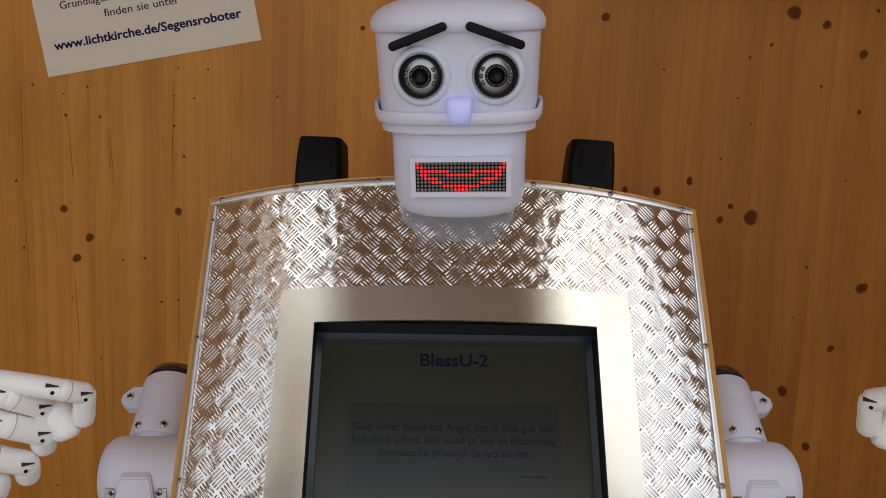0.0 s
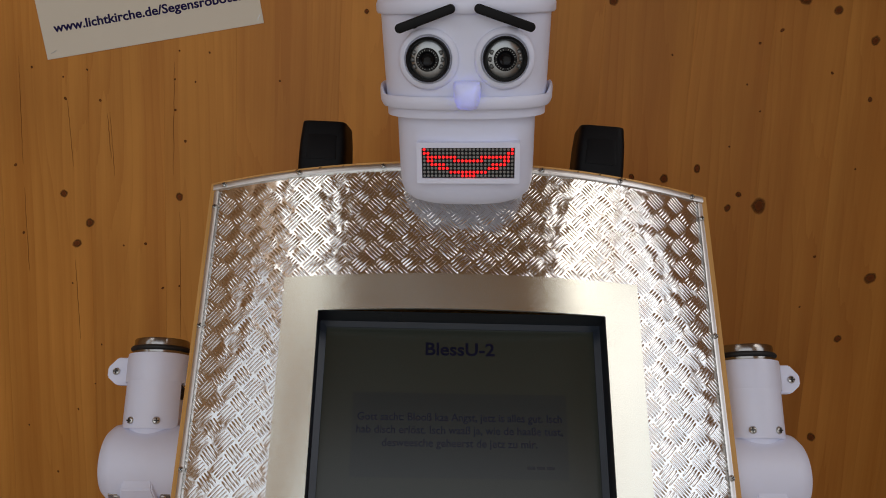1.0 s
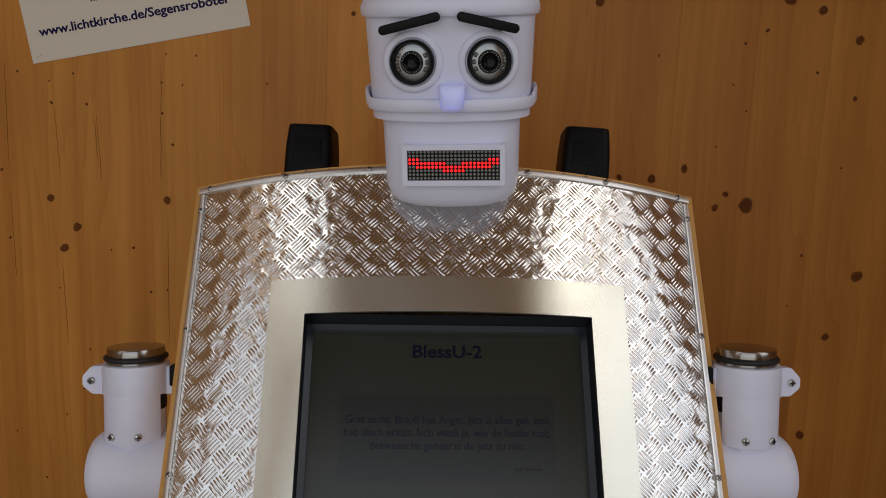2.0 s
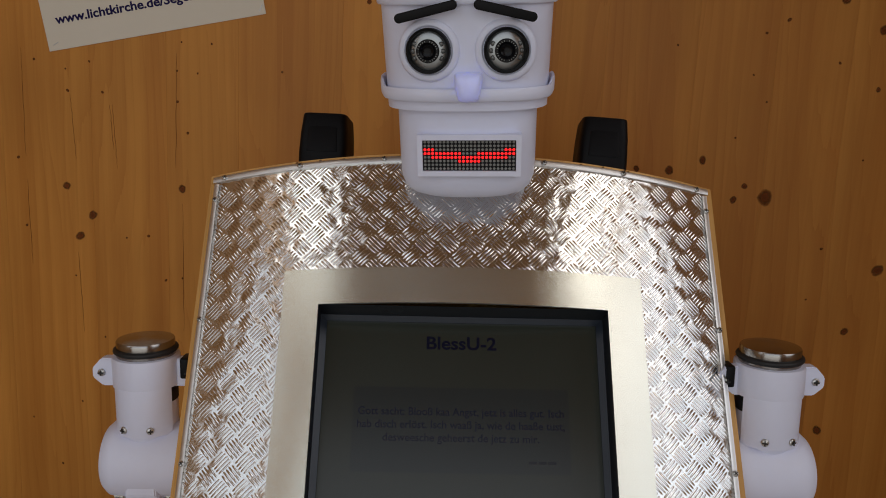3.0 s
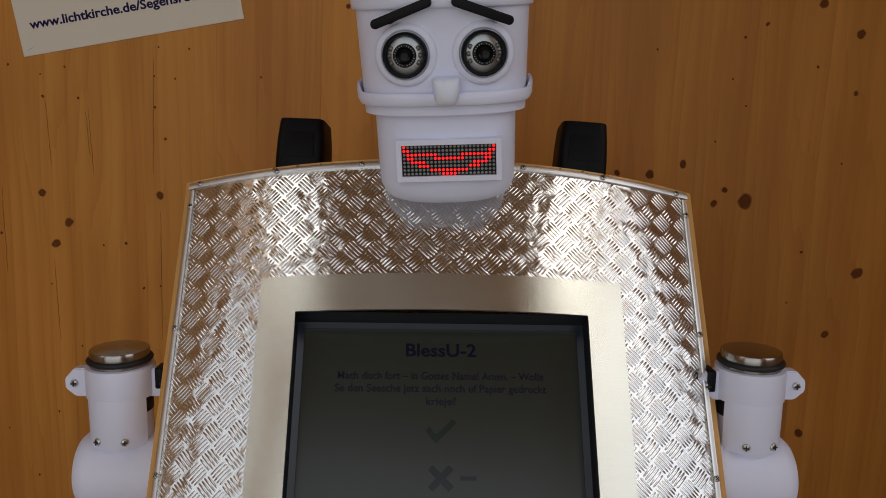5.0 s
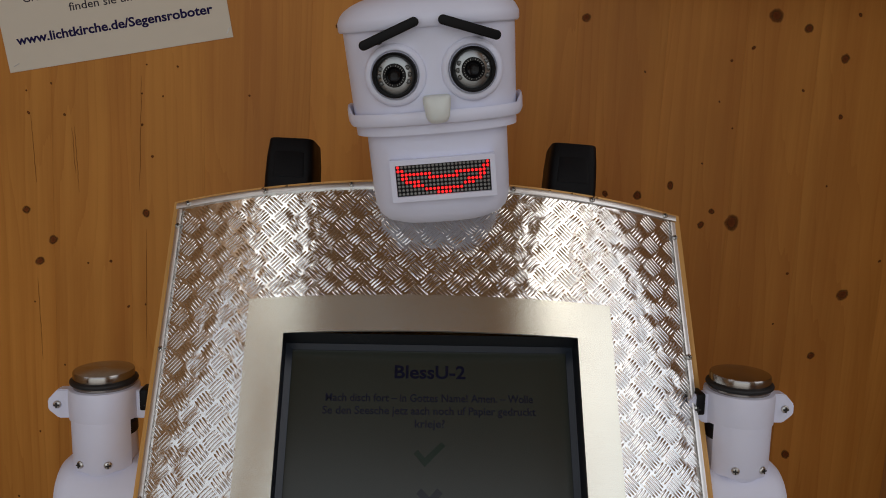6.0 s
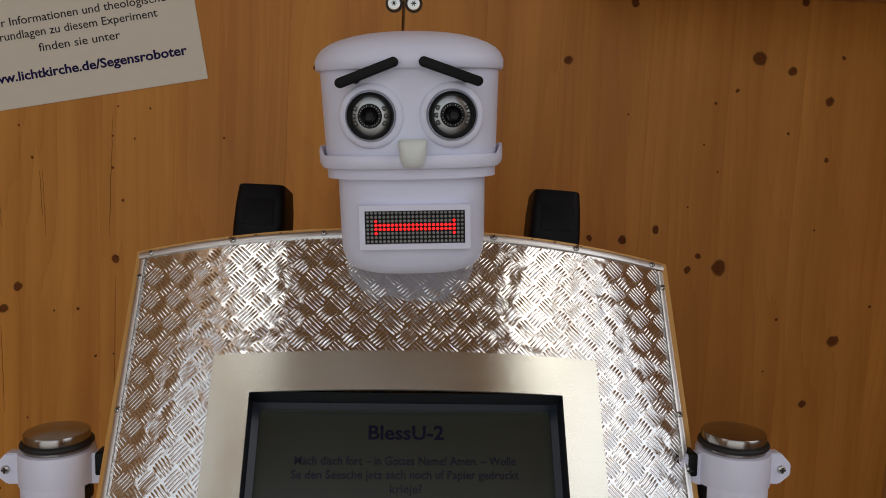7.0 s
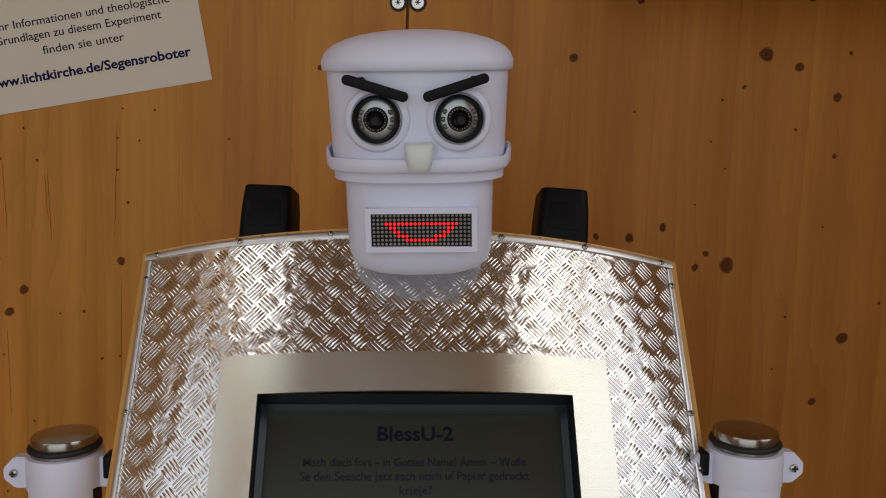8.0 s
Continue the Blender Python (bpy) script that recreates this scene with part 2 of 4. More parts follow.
def display_material(name, strength, tint):
    """A dim LCD behind glossy glass."""
    m, n, l, b = nodes(name)
    co = n.new("ShaderNodeTexCoord")
    t = add(n, "TexNoise", Scale=5.0, Detail=2.0)
    l.new(co.outputs["Object"], t.inputs["Vector"])
    cr = ramp(n, (0.3, (0.008, 0.011, 0.010)), (0.7, (0.011, 0.015, 0.014)))
    l.new(t.outputs["Fac"], cr.inputs["Fac"])
    l.new(cr.outputs["Color"], b.inputs["Base Color"])
    b.inputs["Roughness"].default_value = 0.21
    b.inputs["Emission Color"].default_value = tint
    b.inputs["Emission Strength"].default_value = strength
    return m


LCD = display_material("lcd_glass", 0.0105, (0.84, 0.89, 0.60, 1))
LCD_BOX = display_material("lcd_box", 0.0072, (0.62, 0.76, 0.80, 1))
LCD_TITLE = plain("lcd_title", (0.006, 0.007, 0.022), 0.21, 0, 30, 0.1, 0.0, 0.001, 0.02, Specular_IOR_Level=0.22)
LCD_INK = plain("lcd_ink", (0.008, 0.010, 0.024), 0.21, 0, 30, 0.1, 0.0, 0.001, 0.02, Specular_IOR_Level=0.34)
LCD_FAINT = plain("lcd_faint", (0.011, 0.013, 0.019), 0.21, 0, 30, 0.1, 0.0, 0.001, 0.02, Specular_IOR_Level=0.40)
LCD_GREEN = plain("lcd_green", (0.010, 0.022, 0.014), 0.22, 0, 30, 0.1, 0.0, Specular_IOR_Level=0.36)


# ---- mesh helpers ----
def link(name, bm, material, parent=None, label="", smooth=True, at=None, sharp=38):
    me = bpy.data.meshes.new(name)
    bm.normal_update()
    bm.to_mesh(me)
    bm.free()
    for p in me.polygons:
        p.use_smooth = smooth
    me.materials.append(material)
    ob = new(name, me)
    if smooth:
        me.set_sharp_from_angle(angle=radians(sharp))
    if parent is not None:
        ob.parent = parent
    if at is not None:
        ob.matrix_basis = at
    if label:
        ob["label"] = label
    return ob


def part(name, bm, material, parent, label="", at=None, smooth=True, sharp=38):
    return link(name, bm, material, parent, label, smooth, at, sharp)


def shared(name, me, parent, at):
    ob = new(name, me)
    ob.parent = parent
    ob.matrix_basis = at
    return ob


def box(x0, x1, y0, y1, z0, z1, bevel=0.0, seg=2):
    bm = bmesh.new()
    bmesh.ops.create_cube(bm, size=1)
    for v in bm.verts:
        v.co = Vector(((x0 + x1) / 2 + v.co.x * (x1 - x0), (y0 + y1) / 2 + v.co.y * (y1 - y0), (z0 + z1) / 2 + v.co.z * (z1 - z0)))
    if bevel:
        bmesh.ops.bevel(bm, geom=bm.edges[:], offset=bevel, segments=seg, profile=0.5, affect="EDGES")
    return bm


def join(*bms):
    out = bmesh.new()
    for b in bms:
        me = bpy.data.meshes.new("tmp")
        b.to_mesh(me)
        b.free()
        out.from_mesh(me)
        bpy.data.meshes.remove(me)
    return out


def moved(bm, m):
    bmesh.ops.transform(bm, matrix=m, verts=bm.verts)
    return bm


def lathe(profile, seg=32, axis="Z"):
    """Turn (radius, height) pairs round an axis, closed at both ends."""
    bm = bmesh.new()
    rings = []
    for r, h in profile:
        ring = []
        for i in range(seg):
            a = 2 * math.pi * i / seg
            c, s = r * math.cos(a), r * math.sin(a)
            ring.append(bm.verts.new({"Z": (c, s, h), "Y": (c, -h, s), "X": (h, c, s)}[axis]))
        rings.append(ring)
    for a, b in zip(rings, rings[1:]):
        for i in range(seg):
            bm.faces.new((a[i], a[(i + 1) % seg], b[(i + 1) % seg], b[i]))
    bm.faces.new(rings[0][::-1])
    bm.faces.new(rings[-1])
    bmesh.ops.recalc_face_normals(bm, faces=bm.faces[:])
    return bm


def loft(rings, seg=64):
    """Rings of (z, half width, front depth, back depth, centre y, exponent, lift); lift raises the ring at its two sides."""
    bm = bmesh.new()
    rows = []
    for z, hw, front, back, yc, e, lift in rings:
        row = []
        for i in range(seg):
            a = 2 * math.pi * i / seg
            c, s = math.cos(a), math.sin(a)
            x = hw * math.copysign(abs(c) ** (2 / e), c)
            y = (front if s < 0 else back) * math.copysign(abs(s) ** (2 / e), s)
            side = min(1, max(0, (abs(x) / hw - 0.93) / 0.07))
            row.append(bm.verts.new((x, yc + y, z + lift * side * side * (3 - 2 * side))))
        rows.append(row)
    for a, b in zip(rows, rows[1:]):
        for i in range(seg):
            bm.faces.new((a[i], a[(i + 1) % seg], b[(i + 1) % seg], b[i]))
    bm.faces.new(rows[0][::-1])
    bm.faces.new(rows[-1])
    bmesh.ops.recalc_face_normals(bm, faces=bm.faces[:])
    return bm


def text_mesh(body, size, bold=0.0, spacing=1.0, thick=0.00015):
    """One line of lettering, centred, standing in the x-z plane and facing -y."""
    cu = bpy.data.curves.new("text", "FONT")
    cu.body, cu.size, cu.offset, cu.extrude = body, size, bold, thick
    cu.align_x, cu.space_character, cu.resolution_u = "CENTER", spacing, 3
    ob = new("text_tmp", cu)
    dg = bpy.context.evaluated_depsgraph_get()
    me = bpy.data.meshes.new_from_object(ob.evaluated_get(dg))
    bpy.data.objects.remove(ob)
    bm = bmesh.new()
    bm.from_mesh(me)
    bpy.data.meshes.remove(me)
    bmesh.ops.rotate(bm, matrix=Matrix.Rotation(radians(90), 3, "X"), verts=bm.verts)
    return bm


def fit_width(bm, width):
    xs = [v.co.x for v in bm.verts]
    k, mid = width / (max(xs) - min(xs)), (max(xs) + min(xs)) / 2
    for v in bm.verts:
        v.co.x = (v.co.x - mid) * k
    return bm


# ---- the booth: floor, canopy and the added wing wall that casts shade ----
def slab(name, bm, mat, label, category):
    return tagged(link(name, bm, mat, smooth=False), label, category, kind="structure")


WALL_Y, WALL_HALF, WALL_TOP = 1.30, HALF, TOP
slab("floor", box(-HALF - 0.1, HALF + 0.1, SOUTH - 0.1, WALL_Y + 0.2, -0.1, 0.0), FLOOR_WOOD, "worn greyed softwood boarded floor of the booth", "floor")
slab("ground", box(-400, 400, -400, 400, -0.4, -0.12), plain("gravel", (0.30, 0.28, 0.25), 0.9, 0, 3, 0.15, 0.3), "pale gravel ground round the wooden booth", "ground")


def roof():
    a, b, c, d = SOUTH - 0.1, WALL_Y + 0.2, TOP, TOP + 0.09
    out = [box(WEST_LIGHT[1], EAST_LIGHT[0], a, b, c, d)]
    for x0, x1, win in ((-HALF - 0.1, WEST_LIGHT[1], WEST_LIGHT), (EAST_LIGHT[0], HALF + 0.1, EAST_LIGHT)):
        out += [box(x0, x1, a, win[2], c, d), box(x0, x1, win[3], b, c, d)]
        if win[0] > x0 + 0.001:
            out.append(box(x0, win[0], win[2], win[3], c, d))
        if win[1] < x1 - 0.001:
            out.append(box(win[1], x1, win[2], win[3], c, d))
    return join(*out)


slab("ceiling", roof(), CEILING_WOOD, "softwood boarded ceiling with two rooflight openings", "ceiling")
# Beam out of view, added only to darken the boards at top right.
slab("door_lintel", box(0.20, 0.785, 1.04, WALL_Y - 0.001, 1.905, 2.03, 0.004), BOOTH_WOOD, "unseen pine beam added to shade the boards at top right", "lintel")
# Blocker out of view: keeps window light off the right-hand boards.
slab("wall_niche", box(0.79, 0.87, 0.56, WALL_Y - 0.001, 0, TOP - 0.003), BOOTH_WOOD, "unseen pine wing wall added to shade the boards on the right", "wall")


def side_wall(x0, x1, win):
    y0, y1, z0, z1 = win
    a, b = SOUTH - 0.1, WALL_Y + 0.12
    return join(box(x0, x1, a, y0, 0, TOP - 0.003), box(x0, x1, y1, b, 0, TOP - 0.003), box(x0, x1, y0, y1, 0, z0), box(x0, x1, y0, y1, z1, TOP - 0.003))


slab("wall_west", side_wall(-HALF - 0.1, -HALF, WEST_WIN), BOOTH_WOOD, "pine side wall with one high window opening", "wall")
slab("wall_east", side_wall(HALF, HALF + 0.1, EAST_WIN), BOOTH_WOOD, "pine side wall with one high window opening", "wall")
slab("wall_south", join(box(-HALF, DOOR[0], SOUTH - 0.1, SOUTH, 0, TOP - 0.003), box(DOOR[1], HALF, SOUTH - 0.1, SOUTH, 0, TOP - 0.003), box(DOOR[0], DOOR[1], SOUTH - 0.1, SOUTH, DOOR[3], TOP - 0.003)), BOOTH_WOOD, "pine front wall with a wide open doorway", "wall")

# ---- the boarded double door behind the robot ----
wall = slab("wall_north", box(-HALF + 0.002, HALF - 0.002, WALL_Y + 0.022, WALL_Y + 0.12, 0, TOP - 0.004), BOOTH_WOOD, "wall of varnished knotty pine boards behind the robot", "wall")
GAP_X = -0.1055


def board(x0, x1, name="plank"):
    bm = box(x0, x1, WALL_Y, WALL_Y + 0.022, 0.0, TOP - 0.01)
    bmesh.ops.bevel(bm, geom=[e for e in bm.edges if abs(e.verts[0].co.z - e.verts[1].co.z) > 1 and e.verts[0].co.y < WALL_Y + 0.01], offset=0.00022, segments=1, affect="EDGES")
    return part(name, bm, WALL_WOOD, wall, smooth=False)


def boards():
    rng = random.Random(4)
    x = GAP_X + 0.0025
    while x < WALL_HALF - 0.02:
        w = min(rng.uniform(0.12, 0.21), WALL_HALF - x)
        board(x, x + w)
        x += w + 0.0001
    x = GAP_X - 0.0025
    while x > -WALL_HALF + 0.02:
        w = min(rng.uniform(0.12, 0.21), x + WALL_HALF)
        board(x - w, x)
        x -= w + 0.0001


boards()


# ---- robot ----
ROBOT = pose(0.0013, 0.73, 0, 0, -1.8, 2)
robot = new("robot")
robot.matrix_basis = ROBOT
tagged(robot, "white printed robot with silver tread plate body and dark screen", "robot")

CHEST = ROBOT.inverted() @ pose(-0.0387, 0.7544, 1.4582, -31.1, -1.2, 6)
SAG, HALF_T, TOP_L, TOP_M, LOW = 0.057, 0.286, 0.0355, 0.0425, -0.60
RAD = (HALF_T ** 2 + SAG ** 2) / (2 * SAG)


def bulge(x):
    return -SAG + RAD - math.sqrt(RAD * RAD - x * x)


def top_z(x):
    return TOP_M - (TOP_M - TOP_L) * (x / HALF_T) ** 2


def half_at(side):
    return HALF_T - (0.0028 if side < 0 else 0.0)


def sheet(us, zs, y_of, thick, shape):
    """A curved sheet over a grid of (u, z); shape(u, z) gives x, z and y_of(x) the bulge."""
    bm = bmesh.new()
    front_, back_ = [], []
    for u in us:
        f, k = [], []
        for z in zs:
            x, zz = shape(u, z)
            f.append(bm.verts.new((x, y_of(x), zz)))
            k.append(bm.verts.new((x, y_of(x) + thick, zz)))
        front_.append(f)
        back_.append(k)
    n, m_ = len(us), len(zs)
    for i in range(n - 1):
        for j in range(m_ - 1):
            bm.faces.new((front_[i][j], front_[i + 1][j], front_[i + 1][j + 1], front_[i][j + 1]))
            bm.faces.new((back_[i][j], back_[i][j + 1], back_[i + 1][j + 1], back_[i + 1][j]))
    for i in range(n - 1):
        for j in (0, m_ - 1):
            bm.faces.new((front_[i][j], back_[i][j], back_[i + 1][j], front_[i + 1][j]))
    for j in range(m_ - 1):
        for i in (0, n - 1):
            bm.faces.new((front_[i][j], front_[i][j + 1], back_[i][j + 1], back_[i][j]))
    bmesh.ops.recalc_face_normals(bm, faces=bm.faces[:])
    return bm


def span(a, b, n):
    return [a + (b - a) * i / n for i in range(n + 1)]


def cut_screen(bm, y_max=9.0):
    """Open a sheet behind the screen surround."""
    gone = [f for f in bm.faces if abs(f.calc_center_median().x - FR_X) < OP_HALF + 0.012 and OP_LOW - 0.012 < f.calc_center_median().z < OP_TOP + 0.016 and f.calc_center_median().y < y_max]
    bmesh.ops.delete(bm, geom=gone, context="FACES")
    return bm


def chest_shape(inset, top_inset):
    def shape(u, v):
        z = LOW + (0 - LOW) * v
        x = u * (half_at(u) - (inset if u > 0 else inset * 0.75))
        zz = LOW + (top_z(x) - top_inset - LOW) * v
        return x, zz
    return shape


# screen frame numbers, in the chest's own x and z
FR_X, FR_HALF, FR_TOP, FR_LOW = 0.002, 0.190, -0.0875, -0.515
OP_HALF, OP_TOP, OP_LOW = 0.151, -0.126, -0.475
D_HALF, D_TOP, D_LOW, D_Y = 0.1425, -0.1365, -0.466, -0.004
US = span(-1, 1, 60)
part("body_shell", cut_screen(sheet(US, span(0, 1, 60), lambda x: bulge(x) + 0.003, 0.17, chest_shape(-0.0105, -0.0062)), 0.06), SIDE_WOOD, robot, "honey coloured plywood body box", CHEST)

def tread_plate():
    """Embossed sheet: blocks of five raised bars, turned alternately."""
    bm = cut_screen(sheet(US, span(0, 1, 60), bulge, 0.002, chest_shape(0.0, 0.0)))
    p, bar, gap = 0.0265, 0.0202, 0.0035
    verts, faces = [], []
    rng = random.Random(2)

    def put(cx, cz, ang):
        ca, sa = math.cos(ang), math.sin(ang)
        for k in range(5):
            off = (k - 2) * gap
            ln = bar / 2 * (1.0 if k in (1, 2, 3) else 0.86) * rng.uniform(0.96, 1.04)
            hgt = 0.00062 * rng.uniform(0.85, 1.1)
            base = len(verts)
            prof = []
            for t, w, h in ((-1, 0.0, 0), (-0.82, 0.85, 0.85), (0, 1.0, 1.0), (0.82, 0.85, 0.85), (1, 0.0, 0)):
                prof.append((t * ln, 0.00132 * w, hgt * h))
            pts = []
            for a, w, h in prof:
                if w == 0:
                    pts.append((a, off, -0.0001))
                else:
                    pts += [(a, off - w, -0.0002), (a, off - w * 0.62, h * 0.66), (a, off, h), (a, off + w * 0.62, h * 0.66), (a, off + w, -0.0002)]
            for a, o, h in pts:
                x, z = cx + a * ca - o * sa, cz + a * sa + o * ca
                x = min(max(x, 0.003 - half_at(-1)), half_at(1) - 0.003)
                verts.append((x, bulge(x) - h, z))
            for s in (1, 6):
                for q in range(4):
                    faces.append((base + s + q, base + s + q + 1, base + s + q + 6, base + s + q + 5))
            for q in range(4):
                faces.append((base, base + 1 + q + 1, base + 1 + q))
                faces.append((base + 16, base + 11 + q, base + 11 + q + 1))

    rows = int((0.06 - LOW) / p) + 2
    for j in range(rows):
        for i in range(-12, 13):
            for dx, dz, ang in ((0, 0, 45), (0.5, 0.5, -45)):
                cx, cz = (i + dx) * p, 0.06 - (j + dz) * p
                if abs(cx) > half_at(cx) - 0.004 or cz > top_z(cx) - 0.006 or cz < LOW + 0.02:
                    continue
                if abs(cx - FR_X) < FR_HALF - 0.016 and FR_LOW + 0.016 < cz < FR_TOP - 0.016:
                    continue
                put(cx, cz, radians(ang))
    me = bpy.data.meshes.new("bars")
    me.from_pydata(verts, [], faces)
    bm.from_mesh(me)
    bpy.data.meshes.remove(me)
    return bm


part("tread_plate", tread_plate(), ALU, robot, "polished aluminium five-bar tread plate", CHEST, sharp=30)


def rounded(bm, rows):
    """Crown the front of a strip whose cross-section has a given number of points."""
    bm.verts.ensure_lookup_table()
    for k, v in enumerate(bm.verts):
        row = (k // 2) % rows
        if k % 2 == 0:
            v.co.y -= 0.0005 * math.sin(math.pi * row / (rows - 1))
    return bm


def strip_top():
    us = span(-1, 1, 40)
    def shape(u, v):
        x = u * (half_at(u) + 0.003)
        return x, top_z(x) - 0.0058 + 0.0068 * v
    return rounded(sheet(us, [0, 0.2, 0.5, 0.8, 1], lambda x: bulge(min(max(x, -HALF_T), HALF_T)) - 0.0024, 0.0024, shape), 5)


def strip_side(s):
    def shape(u, v):
        z = LOW + (TOP_L - 0.0078 - LOW) * v
        return s * (half_at(s) + 0.0010 - 0.0056 * u), z
    return sheet([0, 0.2, 0.5, 0.8, 1], span(0, 1, 10), lambda x: bulge(min(max(x, -HALF_T), HALF_T)) - 0.0028 - 0.0004 * math.sin(math.pi * min(1, max(0, (half_at(s) + 0.001 - abs(x)) / 0.0056))), 0.0025, shape)


part("edge_strip", strip_top(), TRIM, robot, "aluminium edge strip", CHEST)
part("edge_strip", strip_side(-1), TRIM, robot, "aluminium edge strip", CHEST)
part("edge_strip", strip_side(1), TRIM, robot, "aluminium edge strip", CHEST)


def screw_mesh(r=0.0032):
    bm = lathe([(r * 0.98, -0.0004), (r, 0.0006), (r * 0.75, 0.0017), (r * 0.35, 0.0021)], 16, "Y")
    me = bpy.data.meshes.new("screw")
    cross = join(bm)
    cross.to_mesh(me)
    cross.free()
    for q in me.polygons:
        q.use_smooth = True
    me.materials.append(SCREW)
    return me


SMALL_SCREW = screw_mesh()
ARM_SCREW = screw_mesh(0.0043)
# Raised dark cross coloured like the shade inside a screw's recess.
slot_bm = join(box(-0.0021, 0.0021, -0.00235, -0.0019, -0.0005, 0.0005), box(-0.0005, 0.0005, -0.0024, -0.0019, -0.0021, 0.0021))
SLOT_ME = bpy.data.meshes.new("recess")
slot_bm.to_mesh(SLOT_ME)
slot_bm.free()
SLOT_ME.materials.append(SLOT)


def screw(me, at, k=1.0, parent=None):
    ob = shared("screw", me, parent or robot, at)
    shared("recess", SLOT_ME, ob, Matrix.Diagonal((k, k, k, 1)))
    return ob


for x in (-0.272, -0.182, -0.087, 0.090, 0.182, 0.274):
    screw(SMALL_SCREW, CHEST @ pose(x, bulge(x) - 0.0036, top_z(x) - 0.0022, 0, 20, 0))
for z in (0.008, -0.1335, -0.285, -0.43):
    for s in (-1, 1):
        screw(SMALL_SCREW, CHEST @ pose(s * (half_at(s) - 0.002), bulge(0.284) - 0.0038, z, 0, 50 * z * 9, 0))


# screen: brushed frame, deep black bezel, display
def ring_plate(x0, half_o, top_o, low_o, half_i, top_i, low_i, y_of, thick):
    bm = bmesh.new()
    nu = 24
    def strip(xa, xb, za, zb, n):
        us = span(xa, xb, n)
        sub = sheet(us, [za, zb], y_of, thick, lambda u, z: (u, z))
        me = bpy.data.meshes.new("t")
        sub.to_mesh(me)
        sub.free()
        bm.from_mesh(me)
        bpy.data.meshes.remove(me)
    strip(x0 - half_o, x0 + half_o, top_i, top_o, nu)
    strip(x0 - half_o, x0 + half_o, low_o, low_i, nu)
    strip(x0 - half_o, x0 - half_i, low_i, top_i, 4)
    strip(x0 + half_i, x0 + half_o, low_i, top_i, 4)
    bmesh.ops.remove_doubles(bm, verts=bm.verts, dist=1e-5)
    seen = {}
    for f in bm.faces[:]:
        key = tuple(round(c, 5) for c in f.calc_center_median())
        seen.setdefault(key, []).append(f)
    for fs in seen.values():
        if len(fs) > 1:
            for f in fs:
                bm.faces.remove(f)
    bmesh.ops.recalc_face_normals(bm, faces=bm.faces[:])
    return bm


part("screen_frame", ring_plate(FR_X, FR_HALF, FR_TOP, FR_LOW, OP_HALF, OP_TOP, OP_LOW, lambda x: bulge(x) - 0.0050, 0.0032), STEEL, robot, "brushed stainless steel screen surround", CHEST)


def bezel_ring(half_o, top_o, low_o, y_o, half_i, top_i, low_i, y_i):
    bm = bmesh.new()
    o = [bm.verts.new(v) for v in ((FR_X - half_o, y_o, low_o), (FR_X + half_o, y_o, low_o), (FR_X + half_o, y_o, top_o), (FR_X - half_o, y_o, top_o))]
    i = [bm.verts.new(v) for v in ((FR_X - half_i, y_i, low_i), (FR_X + half_i, y_i, low_i), (FR_X + half_i, y_i, top_i), (FR_X - half_i, y_i, top_i))]
    for a in range(4):
        b = (a + 1) % 4
        bm.faces.new((o[a], o[b], i[b], i[a]))
    k = bmesh.ops.extrude_face_region(bm, geom=bm.faces[:])
    bmesh.ops.translate(bm, vec=(0, 0.004, 0), verts=[v for v in k["geom"] if isinstance(v, bmesh.types.BMVert)])
    bmesh.ops.recalc_face_normals(bm, faces=bm.faces[:])
    return bm


part("well", bezel_ring(OP_HALF + 0.004, OP_TOP + 0.004, OP_LOW - 0.004, -0.034, OP_HALF + 0.001, OP_TOP - 0.001, OP_LOW - 0.001, D_Y - 0.008), BEZEL, robot, "black recess round the display", CHEST, False)
part("gasket", bezel_ring(OP_HALF + 0.002, OP_TOP - 0.000, OP_LOW - 0.002, D_Y - 0.0085, D_HALF + 0.003, D_TOP + 0.004, D_LOW - 0.003, D_Y - 0.004), GASKET, robot, "dark blue-grey bezel edge", CHEST, False)
display = part("display", box(FR_X - D_HALF - 0.006, FR_X + D_HALF + 0.006, D_Y, D_Y + 0.012, D_LOW - 0.006, D_TOP + 0.006), LCD, robot, "dim switched-on touch display with dark blue lettering", CHEST, False)

TX = FR_X
part("title", moved(fit_width(text_mesh("BlessU-2", 0.0195, 0.0004), 0.075), pose(TX, D_Y - 0.0006, -0.161)), LCD_TITLE, display, "bold dark blue heading", smooth=False)


def text_block(lines, size, step, widths):
    bms = []
    for k, (s, w) in enumerate(zip(lines, widths)):
        bms.append(moved(fit_width(text_mesh(s, size, 0.00012), w), pose(0, 0, -k * step)))
    return join(*bms)


verse = part("verse", text_block(["Gott sacht: Blooß kaa Angst, jetz is alles gut. Isch", "hab disch erlöst. Isch waaß ja, wie de haaße tust,", "desweesche geheerst de jetz zu mir."],
                                 0.0115, 0.0133, (0.215, 0.216, 0.162)), LCD_INK, display, "three lines of dark blue lettering", smooth=False)
verse_box = part("verse_box", box(-0.113, 0.113, 0.0002, 0.0006, -0.058, 0.029), LCD_BOX, display, "darker panel behind the lettering", smooth=False)
source = part("source", join(*[box(0.070 + i * 0.010, 0.078 + i * 0.010, -0.0002, 0.0002, -0.048, -0.0452) for i in range(3)]), LCD_FAINT, display, "short unreadable line", smooth=False)
question = part("question", text_block(["Mach disch fort – in Gottes Name! Amen. – Wolle", "Se den Seesche jetz aach noch uf Papier gedruckt", "krieje?"],
                                       0.0115, 0.0133, (0.217, 0.222, 0.031)), LCD_INK, display, "three lines of dark blue lettering", smooth=False)


